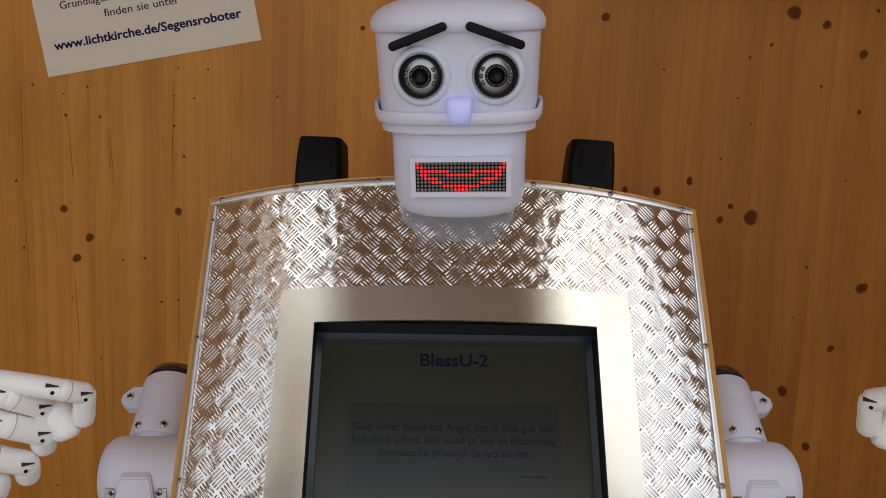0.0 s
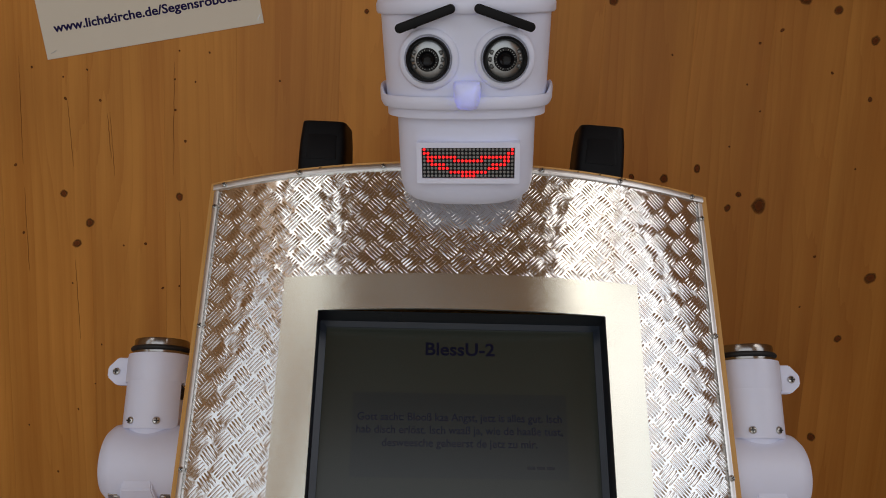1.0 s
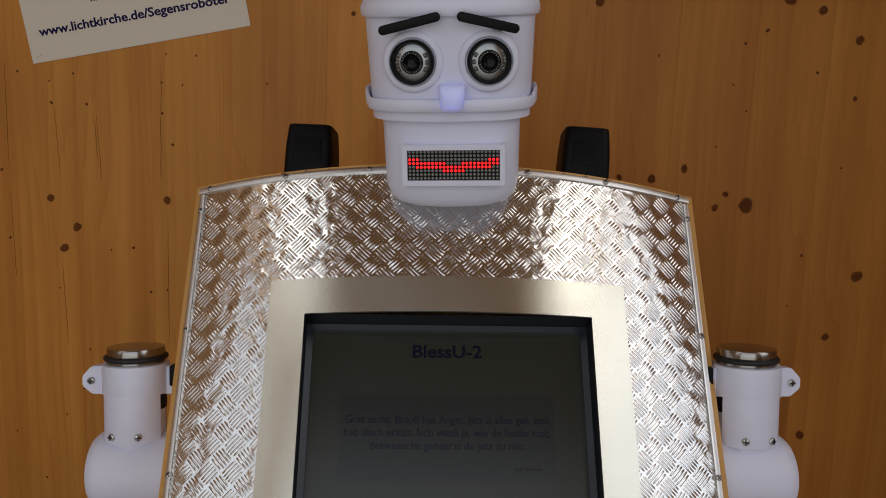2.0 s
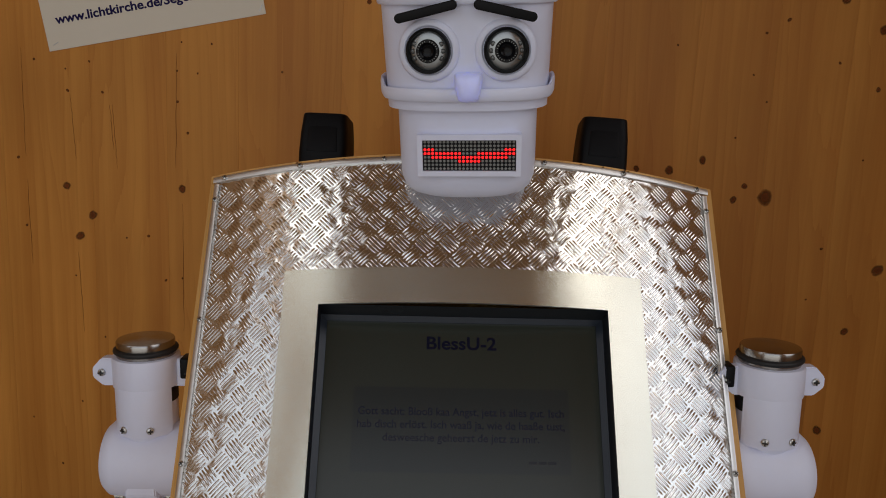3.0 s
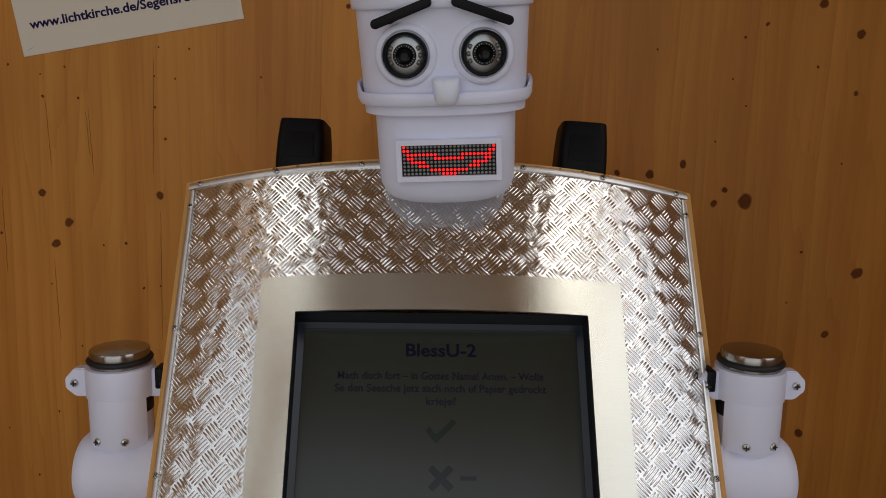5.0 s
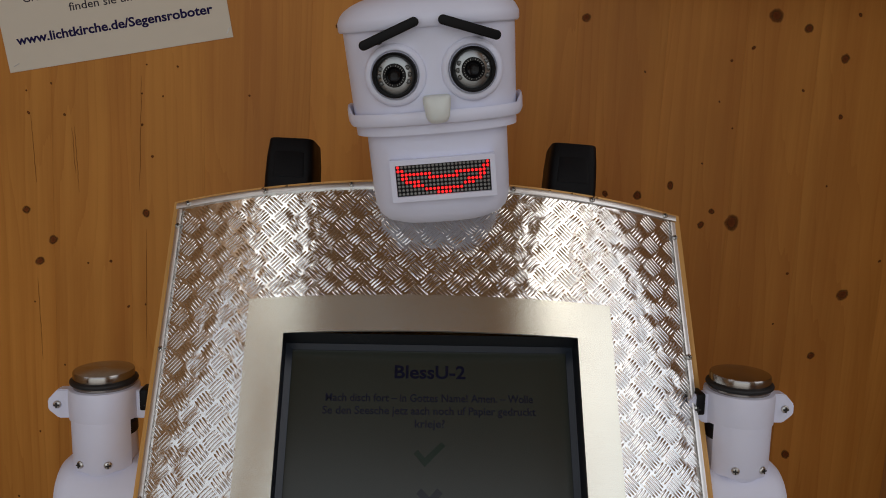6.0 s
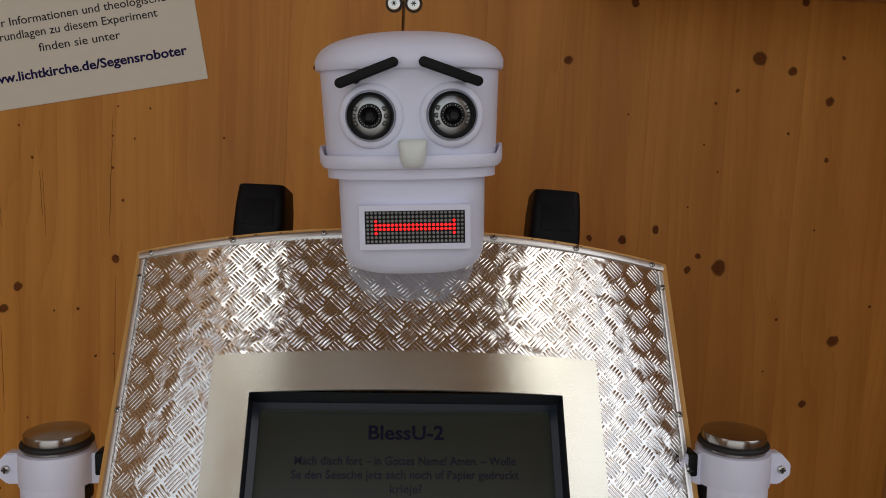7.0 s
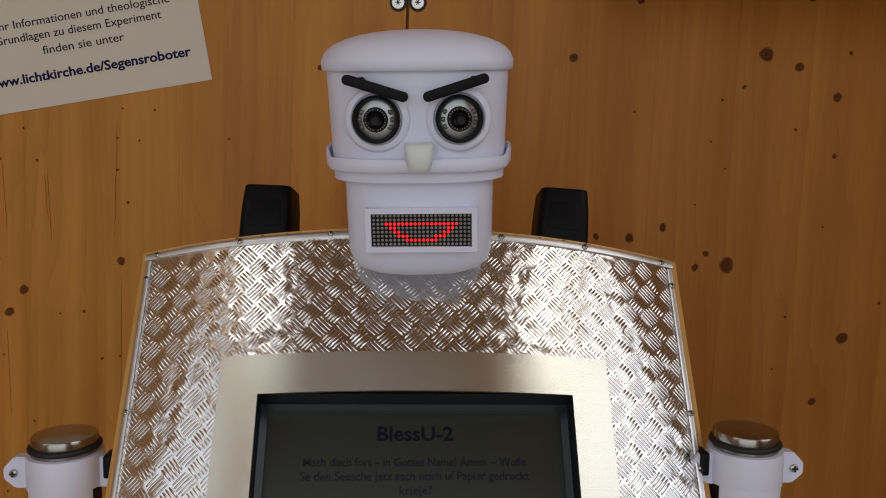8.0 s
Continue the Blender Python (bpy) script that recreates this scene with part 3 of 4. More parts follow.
def tick():
    bm = bmesh.new()
    pts = [(-0.016, 0.0), (-0.012, 0.004), (-0.005, -0.004), (0.012, 0.012), (0.016, 0.008), (-0.005, -0.013)]
    vs = [bm.verts.new((x, 0, z)) for x, z in pts]
    f = [bm.faces.new((vs[0], vs[1], vs[2], vs[5])), bm.faces.new((vs[2], vs[3], vs[4], vs[5]))]
    r = bmesh.ops.extrude_face_region(bm, geom=f)
    bmesh.ops.translate(bm, vec=(0, -0.0003, 0), verts=[v for v in r["geom"] if isinstance(v, bmesh.types.BMVert)])
    bmesh.ops.recalc_face_normals(bm, faces=bm.faces[:])
    return bm


yes = part("tick_mark", tick(), LCD_GREEN, display, "dark green tick", smooth=False)
no = part("cross_mark", join(moved(box(-0.015, 0.015, -0.0003, 0.0, -0.0035, 0.0035), pose(0, 0, 0, 0, 45, 0)),
                             moved(box(-0.015, 0.015, -0.00032, 0.0, -0.0035, 0.0035), pose(0, 0, 0, 0, -45, 0)),
                             box(0.020, 0.036, -0.0003, 0.0, -0.002, 0.002)), LCD_FAINT, display, "dark cross with a short unreadable word", smooth=False)

# lower body: plain column and foot plate
part("column", box(-0.16, 0.16, -0.20, 0.02, 0.04, 1.0, 0.012), SIDE_WOOD, robot, "plywood lower body")
part("foot_plate", box(-0.26, 0.26, -0.30, 0.20, 0.03, 0.065, 0.008), BLACK, robot, "black foot plate")
for sx in (-0.22, 0.22):
    for sy in (-0.25, 0.15):
        part("rubber_foot", lathe([(0.02, 0.048), (0.03, 0.04), (0.03, 0.0)], 20), RUBBER, robot, at=pose(sx, sy, 0))


# black padded shoulder blocks behind the chest
def pad(w0, w1, h, d):
    return loft([(-0.10, w0, d, d, 0, 7, 0), (0, w0, d, d, 0, 7, 0), (h * 0.5, w0 * 0.97, d * 0.97, d, 0, 7, 0), (h * 0.94, w1, d * 0.90, d * 0.92, 0, 7, 0), (h * 0.985, w1 * 0.975, d * 0.87, d * 0.9, 0, 7, 0), (h, w1 * 0.93, d * 0.82, d * 0.86, 0, 7, 0)], 56)


def pad_seam(w0, w1, h, d):
    bm = loft([(0.0, w0 * 0.62, 0.0015, 0.001, 0, 3, 0), (h * 0.6, w0 * 0.60, 0.0015, 0.001, 0.002, 3, 0), (h * 0.86, w1 * 0.6, 0.001, 0.001, 0.008, 3, 0)], 24)
    return bm


for px, lean, yaw in ((-0.1575, 1.5, 0), (0.1685, 3.5, 0)):
    b = part("shoulder_pad", pad(0.0288, 0.0262, 0.046, 0.035), LEATHER, robot, "black leather padded block", pose(px, 0.075, 1.519, -12, lean, yaw))
    part("seam", moved(pad_seam(0.0288, 0.0262, 0.046, 0.035), pose(0, -0.0348, 0)), LEATHER, b)


# ---- head ----
HEAD_AT = Vector((0.0172, -0.0771, 1.5400))
NECK = Vector((0, 0.05, 0.0))


def head_pose(nod, roll, turn, side=0.0, lift=0.0):
    r = Euler([radians(a) for a in (nod, roll, turn)]).to_matrix().to_4x4()
    return Matrix.Translation(HEAD_AT + Vector((side, 0, lift))) @ Matrix.Translation(NECK) @ r @ Matrix.Translation(-NECK)


YC = 0.050
head = part("head", moved(loft([(0.045, 0.0822, 0.058, 0.066, YC, 2.7, 0), (0.148, 0.0864, 0.0605, 0.07, YC, 2.6, 0)], 96), pose(-0.0022, 0, 0)), PRINT, robot, "white printed head with a domed lid, webcam eyes and a red dot mouth")
SHELL = pose(-0.0022, 0, 0)
part("jaw", loft([(-0.0500, 0.038, 0.026, 0.012, YC, 2.4, 0), (-0.0488, 0.050, 0.034, 0.018, YC, 2.5, 0), (-0.0450, 0.0600, 0.040, 0.022, YC, 2.7, 0), (-0.0385, 0.0665, 0.044, 0.024, YC, 2.9, 0),
                  (-0.0280, 0.0702, 0.0460, 0.026, YC, 3, 0), (-0.010, 0.0712, 0.0468, 0.03, YC, 3, 0), (0.046, 0.0722, 0.0475, 0.05, YC, 3, 0)], 96), PRINT, head, at=SHELL)
part("collar_ring", loft([(0.0447, 0.0740, 0.0515, 0.06, YC, 2.8, 0), (0.0472, 0.0775, 0.0555, 0.064, YC, 2.8, 0), (0.0540, 0.0790, 0.0570, 0.066, YC, 2.7, 0), (0.0555, 0.0790, 0.0570, 0.066, YC, 2.7, 0)], 96), PRINT, head, at=SHELL @ Matrix.Diagonal((1.02, 1, 1, 1)))
part("visor_band", loft([(0.0542, 0.0835, 0.0600, 0.070, YC, 2.7, 0.001), (0.0551, 0.0878, 0.0640, 0.073, YC, 2.7, 0.002), (0.0575, 0.0892, 0.0655, 0.074, YC, 2.7, 0.003), (0.0650, 0.0896, 0.0655, 0.074, YC, 2.7, 0.006),
                         (0.0672, 0.0888, 0.0640, 0.073, YC, 2.7, 0.008), (0.0668, 0.0868, 0.0610, 0.071, YC, 2.7, 0.007), (0.060, 0.0850, 0.0590, 0.068, YC, 2.7, 0.0)], 160), PRINT, head, at=SHELL)
dome = [(0.1455, 0.0835, 0.060, 0.070, YC, 2.6, 0), (0.1455, 0.0895, 0.0655, 0.076, YC, 2.5, 0), (0.1475, 0.0908, 0.0668, 0.077, YC, 2.5, 0), (0.1545, 0.0910, 0.0670, 0.077, YC, 2.5, 0), (0.1575, 0.0898, 0.0660, 0.076, YC, 2.5, 0)]
for k in range(1, 9):
    a = radians(90 * k / 8.4)
    c = math.cos(a) ** 0.92
    dome.append((0.1565 + 0.0262 * math.sin(a), 0.0895 * c, 0.0655 * c, 0.0755 * c, YC, 2.4, 0))
part("lid", loft(dome, 96), PRINT, head, "domed white lid", SHELL)
part("neck", lathe([(0.024, -0.06), (0.024, 0.02)], 24), BLACK, head, "black neck joint", pose(0, YC + 0.035, -0.02))


def nose_mesh():
    return loft([(-0.0138, 0.0040, 0.0035, 0.008, 0, 2.4, 0), (-0.0132, 0.0070, 0.0070, 0.012, 0, 2.5, 0), (-0.0112, 0.0096, 0.0100, 0.014, 0, 2.7, 0), (-0.0070, 0.0114, 0.0122, 0.016, 0, 2.9, 0), (0.002, 0.0128, 0.0124, 0.016, 0, 3.1, 0),
                 (0.0085, 0.0134, 0.0108, 0.016, 0, 3.3, 0), (0.0112, 0.0131, 0.0090, 0.016, 0, 3.3, 0), (0.0124, 0.0120, 0.0070, 0.014, 0, 3.2, 0), (0.0128, 0.0100, 0.0045, 0.012, 0, 3, 0)], 48)


nose = part("nose", nose_mesh(), NOSE, head, "translucent white nose cap", pose(0.0008, -0.0165, 0.0695))
nose_light = part("diode", lathe([(0.0008, -0.0030), (0.0022, -0.0022), (0.0030, 0.0), (0.0022, 0.0022), (0.0008, 0.0030)], 16), NOSE_LIGHT, nose, "blue diode in the nose, slid back into the head so its glow fades")

EYE_Z = 0.1034
for s in (-1, 1):
    E = pose(s * 0.0368, -0.0085, EYE_Z, 0, 0, s * 4.5)
    part("eye_socket", lathe([(0.0302, -0.006), (0.0296, 0.0006), (0.0282, 0.0022), (0.0260, 0.0030), (0.0236, 0.0030), (0.0220, 0.001)], 48, "Y"), PRINT, head, at=E)
    part("eye_ring", lathe([(0.0214, -0.002), (0.0214, 0.0072), (0.0209, 0.0086), (0.0202, 0.0091), (0.0190, 0.0086), (0.0181, 0.0066), (0.0178, 0.002)], 48, "Y"), BLACK, head, "glossy black webcam rim", E)
    part("eye_face", lathe([(0.0186, 0.001), (0.0186, 0.0046), (0.0172, 0.0055), (0.0120, 0.0070), (0.0110, 0.0071), (0.0108, 0.0030)], 48, "Y"), EYE_METAL, head, "silver webcam face", E)
    part("eye_lens", lathe([(0.0112, 0.002), (0.0112, 0.0082), (0.0106, 0.0092), (0.0082, 0.0094), (0.0074, 0.0084), (0.0062, 0.0072), (0.0056, 0.0076), (0.0040, 0.0068), (0.0024, 0.0064)], 40, "Y"), LENS, head, "black webcam lens", E)
    part("lens_scale", join(*[moved(box(-0.0003, 0.0003, -0.00955, -0.0090, -0.0006, 0.0006), pose(0, 0, 0, 0, a, 0) @ pose(0, 0, 0.0092)) for a in range(0, 360, 15) if a % 90 > 10]), LED_OFF, head, "faint ring of marks", E, False)
    for a in (-27, 0, 27, 153, 180, 207):
        at = E @ pose(0.0145 * math.cos(radians(a)), 0, 0.0145 * math.sin(radians(a)))
        led = part("eye_led", lathe([(0.0019, 0.0045), (0.0019, 0.0066), (0.0012, 0.0074), (0.0004, 0.0077)], 12, "Y"), CLEAR, head, at=at)
        part("led_rim", lathe([(0.0024, 0.0050), (0.0024, 0.0069), (0.0019, 0.0066)], 14, "Y"), SLOT, head, at=at)
    part("brow_pivot", lathe([(0.0042, -0.008), (0.0042, 0.0115), (0.0034, 0.0125)], 20, "Y"), BLACK, head, at=pose(s * 0.0500, -0.004, 0.1365))


def brow_mesh():
    """A flat bar with round ends and softened rims."""
    bm = bmesh.new()
    rows = []
    for y, k in ((0.0035, 0.0006), (0.0028, 0), (-0.0028, 0), (-0.0033, 0.0004), (-0.0036, 0.0012)):
        r, c, ring = 0.0045 - k, 0.0256, []
        for i in range(24):
            a = 2 * math.pi * i / 24
            ring.append(bm.verts.new(((c if math.cos(a) > 1e-6 else -c) + r * math.cos(a), y, r * math.sin(a))))
        rows.append(ring)
    for a, b in zip(rows, rows[1:]):
        for i in range(24):
            bm.faces.new((a[i], a[(i + 1) % 24], b[(i + 1) % 24], b[i]))
    bm.faces.new(rows[0][::-1])
    bm.faces.new(rows[-1])
    bmesh.ops.recalc_face_normals(bm, faces=bm.faces[:])
    return bm


brow_l = part("brow", brow_mesh(), BLACK, head, "black bar eyebrow")
brow_r = part("brow", brow_mesh(), BLACK, head, "black bar eyebrow")

# mouth: white frame, black dot matrix, lit dots
MX, MZ = 0.0010, -0.0003
part("mouth_frame", ring_plate(MX, 0.0522, MZ + 0.0210, MZ - 0.0210, 0.0471, MZ + 0.0158, MZ - 0.0158, lambda x: -0.0045, 0.017), PRINT, head, "raised white mouth surround")
part("dot_matrix", join(*[box(MX - 0.0470 + k * 0.03133, MX - 0.0470 + (k + 1) * 0.03133 - 0.0002, -0.0016, 0.008, MZ - 0.0157, MZ + 0.0157, 0.0004, 1) for k in range(3)]), BLACK, head, "three black dot matrix modules")
PITCH = 0.00388


def dot_at(c, r):
    return MX + (c - 11.5) * PITCH, MZ + (3.5 - r) * PITCH


dots = []
for c in range(24):
    for r in range(8):
        x, z = dot_at(c, r)
        dots.append(moved(lathe([(0.00145, 0.0), (0.0014, 0.0002), (0.0009, 0.0004)], 10, "Y"), pose(x, -0.0015, z)))
part("dark_dots", join(*dots), LED_OFF, head, "unlit grey dots")
lit_bm = lathe([(0.00140, 0.0), (0.00132, 0.0005), (0.0008, 0.0008)], 12, "Y")
LIT = bpy.data.meshes.new("lit_dot")
lit_bm.to_mesh(LIT)
lit_bm.free()
LIT.materials.append(LED_ON)

# mouth shapes: for each row of the matrix, the runs of lit columns
def cells(*rows):
    out = []
    for text in rows:
        row, runs = text.split(":")
        for run in runs.split():
            first, last = (run.split("-") * 2)[:2]
            out += [(c, int(row)) for c in range(int(first), int(last) + 1)]
    return sorted(out)


SHAPES = {
    "grin": cells("0:0 23", "1:0-1 22-23", "2:1-8 15-22", "3:1-2 8-15 21-22", "4:2-5 18-21", "5:4-6 17-19", "6:7-16", "7:10-13"),
    "flat": cells("2:0-2 21-23", "3:0-9 14-23", "4:2-21", "5:9-14"),
    "thin": cells("1:0-1 22", "2:1-21", "3:3-20", "4:8-16"),
    "cup": cells("2:3-21", "3:3-4 20-21", "4:4 19-20", "5:5-7 17-19", "6:7-9 14-17", "7:9-14"),
    "box": cells("2:2-21", "3:2-6 17-20", "4:5-7 16-18", "5:6-7 15-16", "6:7-15"),
    "o": cells("0:8-14", "1:7-8 14-15", "2:5-7 15-18", "3:6-7 15-16", "4:7-8 14-15", "5:8-10 13-14", "6:9-13"),
    "wing": cells("0:10-13", "1:9-10 13-15", "2:3-9 14-20", "3:7-9 14-17", "4:9-10 14-15", "5:10-13"),
    "bar": cells("2:2 21", "3:2-21", "4:2-21", "5:2 21"),
    "ring": cells("1:10-13", "2:7-10 13-16", "3:6-7 16-17", "4:7 16", "5:7-10 13-16", "6:10-13"),
    "smile": cells("2:3-20", "3:4-5 18-19", "4:5-6 17-18", "5:6-8 15-17", "6:8-15"),
}
LIT_COUNT = max(len(v) for v in SHAPES.values())
MOUTH = [(0.0, "grin"), (1.3, "flat"), (4.2, "grin"), (6.1, "box"), (6.2, "cup"), (6.3, "thin"), (6.4, "wing"), (6.5, "o"), (6.7, "wing"), (6.8, "thin"), (6.9, "wing"),
         (7.0, "bar"), (7.2, "wing"), (7.3, "cup"), (7.4, "ring"), (7.5, "o"), (7.6, "cup"), (7.7, "o"), (7.8, "wing"), (7.9, "smile")]
lit = [shared("lit_dot", LIT, head, Matrix()) for _ in range(LIT_COUNT)]


# ---- arms ----
def sleeve_mesh():
    """The bearing cup at the top of the sleeve."""
    return lathe([(0.020, 0.0905), (0.0367, 0.0905), (0.0369, 0.0912), (0.0370, 0.119), (0.0364, 0.1236), (0.0345, 0.1242), (0.030, 0.1242)], 56)


def shield_mesh(s):
    """A half tube below the cup, open towards the chest, ending in a lip over the drum."""
    bm = bmesh.new()
    cols = []
    for i in range(37):
        turn = -150 + 211 * i / 36
        a, less = radians(turn), 0.0018 * min(1, max(0, (-40 - turn) / 25))
        cols.append([bm.verts.new((-s * (r - less) * math.sin(a), -(r - less) * math.cos(a), z)) for r, z in ((0.0370, 0.0915), (0.0368, 0.0390), (0.0362, 0.0375), (0.0330, 0.0375), (0.0330, 0.0915))])
    for p, q in zip(cols, cols[1:]):
        for k in range(5):
            bm.faces.new((p[k], q[k], q[(k + 1) % 5], p[(k + 1) % 5]))
    bm.faces.new(cols[0])
    bm.faces.new(cols[-1][::-1])
    bmesh.ops.recalc_face_normals(bm, faces=bm.faces[:])
    return bm


def tab_mesh(s):
    """The clamp ear that holds the bolt: a thick plate with its corners cut off."""
    bm = bmesh.new()
    pts = [(0.030, 0.0885), (0.0475, 0.0885), (0.0585, 0.0980), (0.0585, 0.1090), (0.0480, 0.1205), (0.030, 0.1205)]
    vs = [bm.verts.new((s * x, -0.008, z)) for x, z in pts]
    f = bm.faces.new(vs)
    r = bmesh.ops.extrude_face_region(bm, geom=[f])
    bmesh.ops.translate(bm, vec=(0, 0.014, 0), verts=[v for v in r["geom"] if isinstance(v, bmesh.types.BMVert)])
    bmesh.ops.recalc_face_normals(bm, faces=bm.faces[:])
    bmesh.ops.bevel(bm, geom=bm.edges[:], offset=0.0012, segments=2, affect="EDGES")
    return bm


def prism(profile, x0, x1):
    """A plate between two x, with a (y, z) outline."""
    bm = bmesh.new()
    f = bm.faces.new([bm.verts.new((x0, y, z)) for y, z in profile])
    r = bmesh.ops.extrude_face_region(bm, geom=[f])
    bmesh.ops.translate(bm, vec=(x1 - x0, 0, 0), verts=[v for v in r["geom"] if isinstance(v, bmesh.types.BMVert)])
    bmesh.ops.recalc_face_normals(bm, faces=bm.faces[:])
    return bm


def yoke_mesh():
    """The block by which the forearm leaves the drum, wider towards its end."""
    bm = prism([(-0.034, 0.024), (-0.0470, 0.0165), (-0.070, -0.065), (-0.040, -0.080), (-0.020, -0.020)], -1, 1)
    for v in bm.verts:
        v.co.x *= 0.0160 + 0.018 * min(1, max(0, (0.020 - v.co.z) / 0.07))
    bmesh.ops.bevel(bm, geom=bm.edges[:], offset=0.0015, segments=2, affect="EDGES")
    return bm


def tube(points, radii, seg=20):
    """A rounded limb along points."""
    bm = bmesh.new()
    rows = []
    pts = [Vector(p) for p in points]
    for i, (p, r) in enumerate(zip(pts, radii)):
        d = (pts[min(i + 1, len(pts) - 1)] - pts[max(i - 1, 0)]).normalized()
        a = d.orthogonal().normalized() if i == 0 else (prev - d * prev.dot(d)).normalized()
        prev = a
        b = d.cross(a)
        rows.append([bm.verts.new(p + (a * math.cos(2 * math.pi * k / seg) + b * math.sin(2 * math.pi * k / seg)) * r) for k in range(seg)])
    for a, b in zip(rows, rows[1:]):
        for i in range(seg):
            bm.faces.new((a[i], a[(i + 1) % seg], b[(i + 1) % seg], b[i]))
    bm.faces.new(rows[0][::-1])
    bm.faces.new(rows[-1])
    bmesh.ops.recalc_face_normals(bm, faces=bm.faces[:])
    return bm


def capsule(p, q, r, flat=0.12):
    """A finger bone: straight with rounded ends."""
    p, q = Vector(p), Vector(q)
    d = q - p
    w = r / d.length
    stops = [(-0.5 * w, 0.45), (-0.36 * w, 0.78), (-0.1 * w, 0.95), (0.15, 1), (0.5, 0.98), (0.85, 1), (1 + 0.1 * w, 0.95), (1 + 0.36 * w, 0.78), (1 + 0.5 * w, 0.45)]
    return tube([p + d * t for t, _ in stops], [r * k for _, k in stops], 16)


RAISED = Matrix.Rotation(radians(55), 3, "X")


def build_arm(s, pivot):
    arm = part("arm", lathe([(0.028, -0.047), (0.037, -0.046), (0.0425, -0.040), (0.0445, -0.031), (0.0445, 0.050), (0.041, 0.053)], 48, "X"), PRINT, robot, "white printed arm with a steel capped sleeve and jointed fingers")
    if s > 0:
        arm.data.transform(Matrix.Diagonal((-1, 1, 1, 1)))
        arm.data.flip_normals()
    part("sleeve", sleeve_mesh(), PRINT, arm)
    part("sleeve_shield", shield_mesh(s), PRINT, arm)
    part("neck_column", lathe([(0.030, 0.020), (0.0324, 0.040), (0.0320, 0.072)], 40), PRINT, arm)
    part("bearing", lathe([(0.0225, 0.070), (0.0328, 0.072), (0.0328, 0.084), (0.0250, 0.0915)], 40), RUBBER, arm, "black bearing")
    part("yoke", yoke_mesh(), PRINT, arm, at=RAISED.to_4x4())
    for g in (-1, 1):
        part("gusset", prism([(-0.034, 0.008), (-0.0452, 0.004), (-0.0560, -0.060), (-0.030, -0.060)], g * 0.0240, g * 0.0340), CAP, arm, "grey steel gusset", RAISED.to_4x4(), False)
    part("clamp_ear", tab_mesh(s), PRINT, arm)
    part("clamp_ear", tab_mesh(-s), PRINT, arm)
    for e in (s, -s):
        screw(ARM_SCREW, pose(e * 0.0480, -0.0084, 0.1042), 1.5, arm)
    for a in (s * 27, -s * 20):
        screw(ARM_SCREW, pose(0, 0, 0.0460, 0, 0, a) @ pose(0, -0.0370, 0), 1.4, arm)
    part("bearing_rim", lathe([(0.0318, 0.1235), (0.0322, 0.1272), (0.0314, 0.1280)], 48), CAP, arm, "turned steel rim")
    ring = [(0.0318 + 0.0034 * math.cos(radians(a)), 0.1305 + 0.0030 * math.sin(radians(a))) for a in range(-90, 91, 30)]
    part("seal_ring", lathe(ring, 48), RUBBER, arm, "black rubber ring")
    part("steel_cap", lathe([(0.0312, 0.132), (0.0316, 0.1352), (0.0316, 0.1405), (0.0308, 0.1418), (0.0200, 0.1434), (0.0080, 0.1438)], 48), CAP, arm, "domed brushed steel cap")
    part("motor_block", box(min(-s * 0.040, -s * 0.049), max(-s * 0.040, -s * 0.049), -0.0115, 0.012, 0.098, 0.1215, 0.002), BLACK, arm, "black motor block")
    # forearm: out of the drum, round an elbow, up to the wrist (given for the raised arm)
    way = [RAISED @ Vector(p) for p in ((0, -0.01, -0.03), (s * 0.03, -0.06, -0.10), (s * 0.13, -0.18, -0.09), (s * 0.16, -0.28, 0.02), (s * 0.13, -0.35, 0.13), (s * 0.07, -0.37, 0.19))]
    part("forearm", tube(way, [0.024, 0.028, 0.030, 0.029, 0.026, 0.020], 32), PRINT, arm)
    for g in (-1, 1):
        screw(ARM_SCREW, pose(g * 0.026, 0, 0, 56, 0, 0) @ pose(0, -0.0448, 0), 1.4, arm)
    return arm


ARM_YAW = 4.0
PIVOTS = {-1: Vector((-0.3425, -0.041, 1.1765)), 1: Vector((0.3455, -0.041, 1.190))}
arm_l = build_arm(-1, PIVOTS[-1])
arm_r = build_arm(1, PIVOTS[1])
for s in (-1, 1):
    part("shoulder_axle", lathe([(0.022, -0.03), (0.022, 0.03)], 24, "X"), BLACK, robot, "black shoulder axle", pose(s * 0.295, -0.041, 1.183))


def tendon_mesh():
    """A solid wedge on a finger's back; its dark colour paints an opening's shade."""
    bm = box(-0.0042, 0.0040, -0.0005, 0.0012, -0.0014, 0.0014)
    for v in bm.verts:
        if v.co.x > 0:
            v.co.z = v.co.z * 0.25 - 0.0008
    return bm


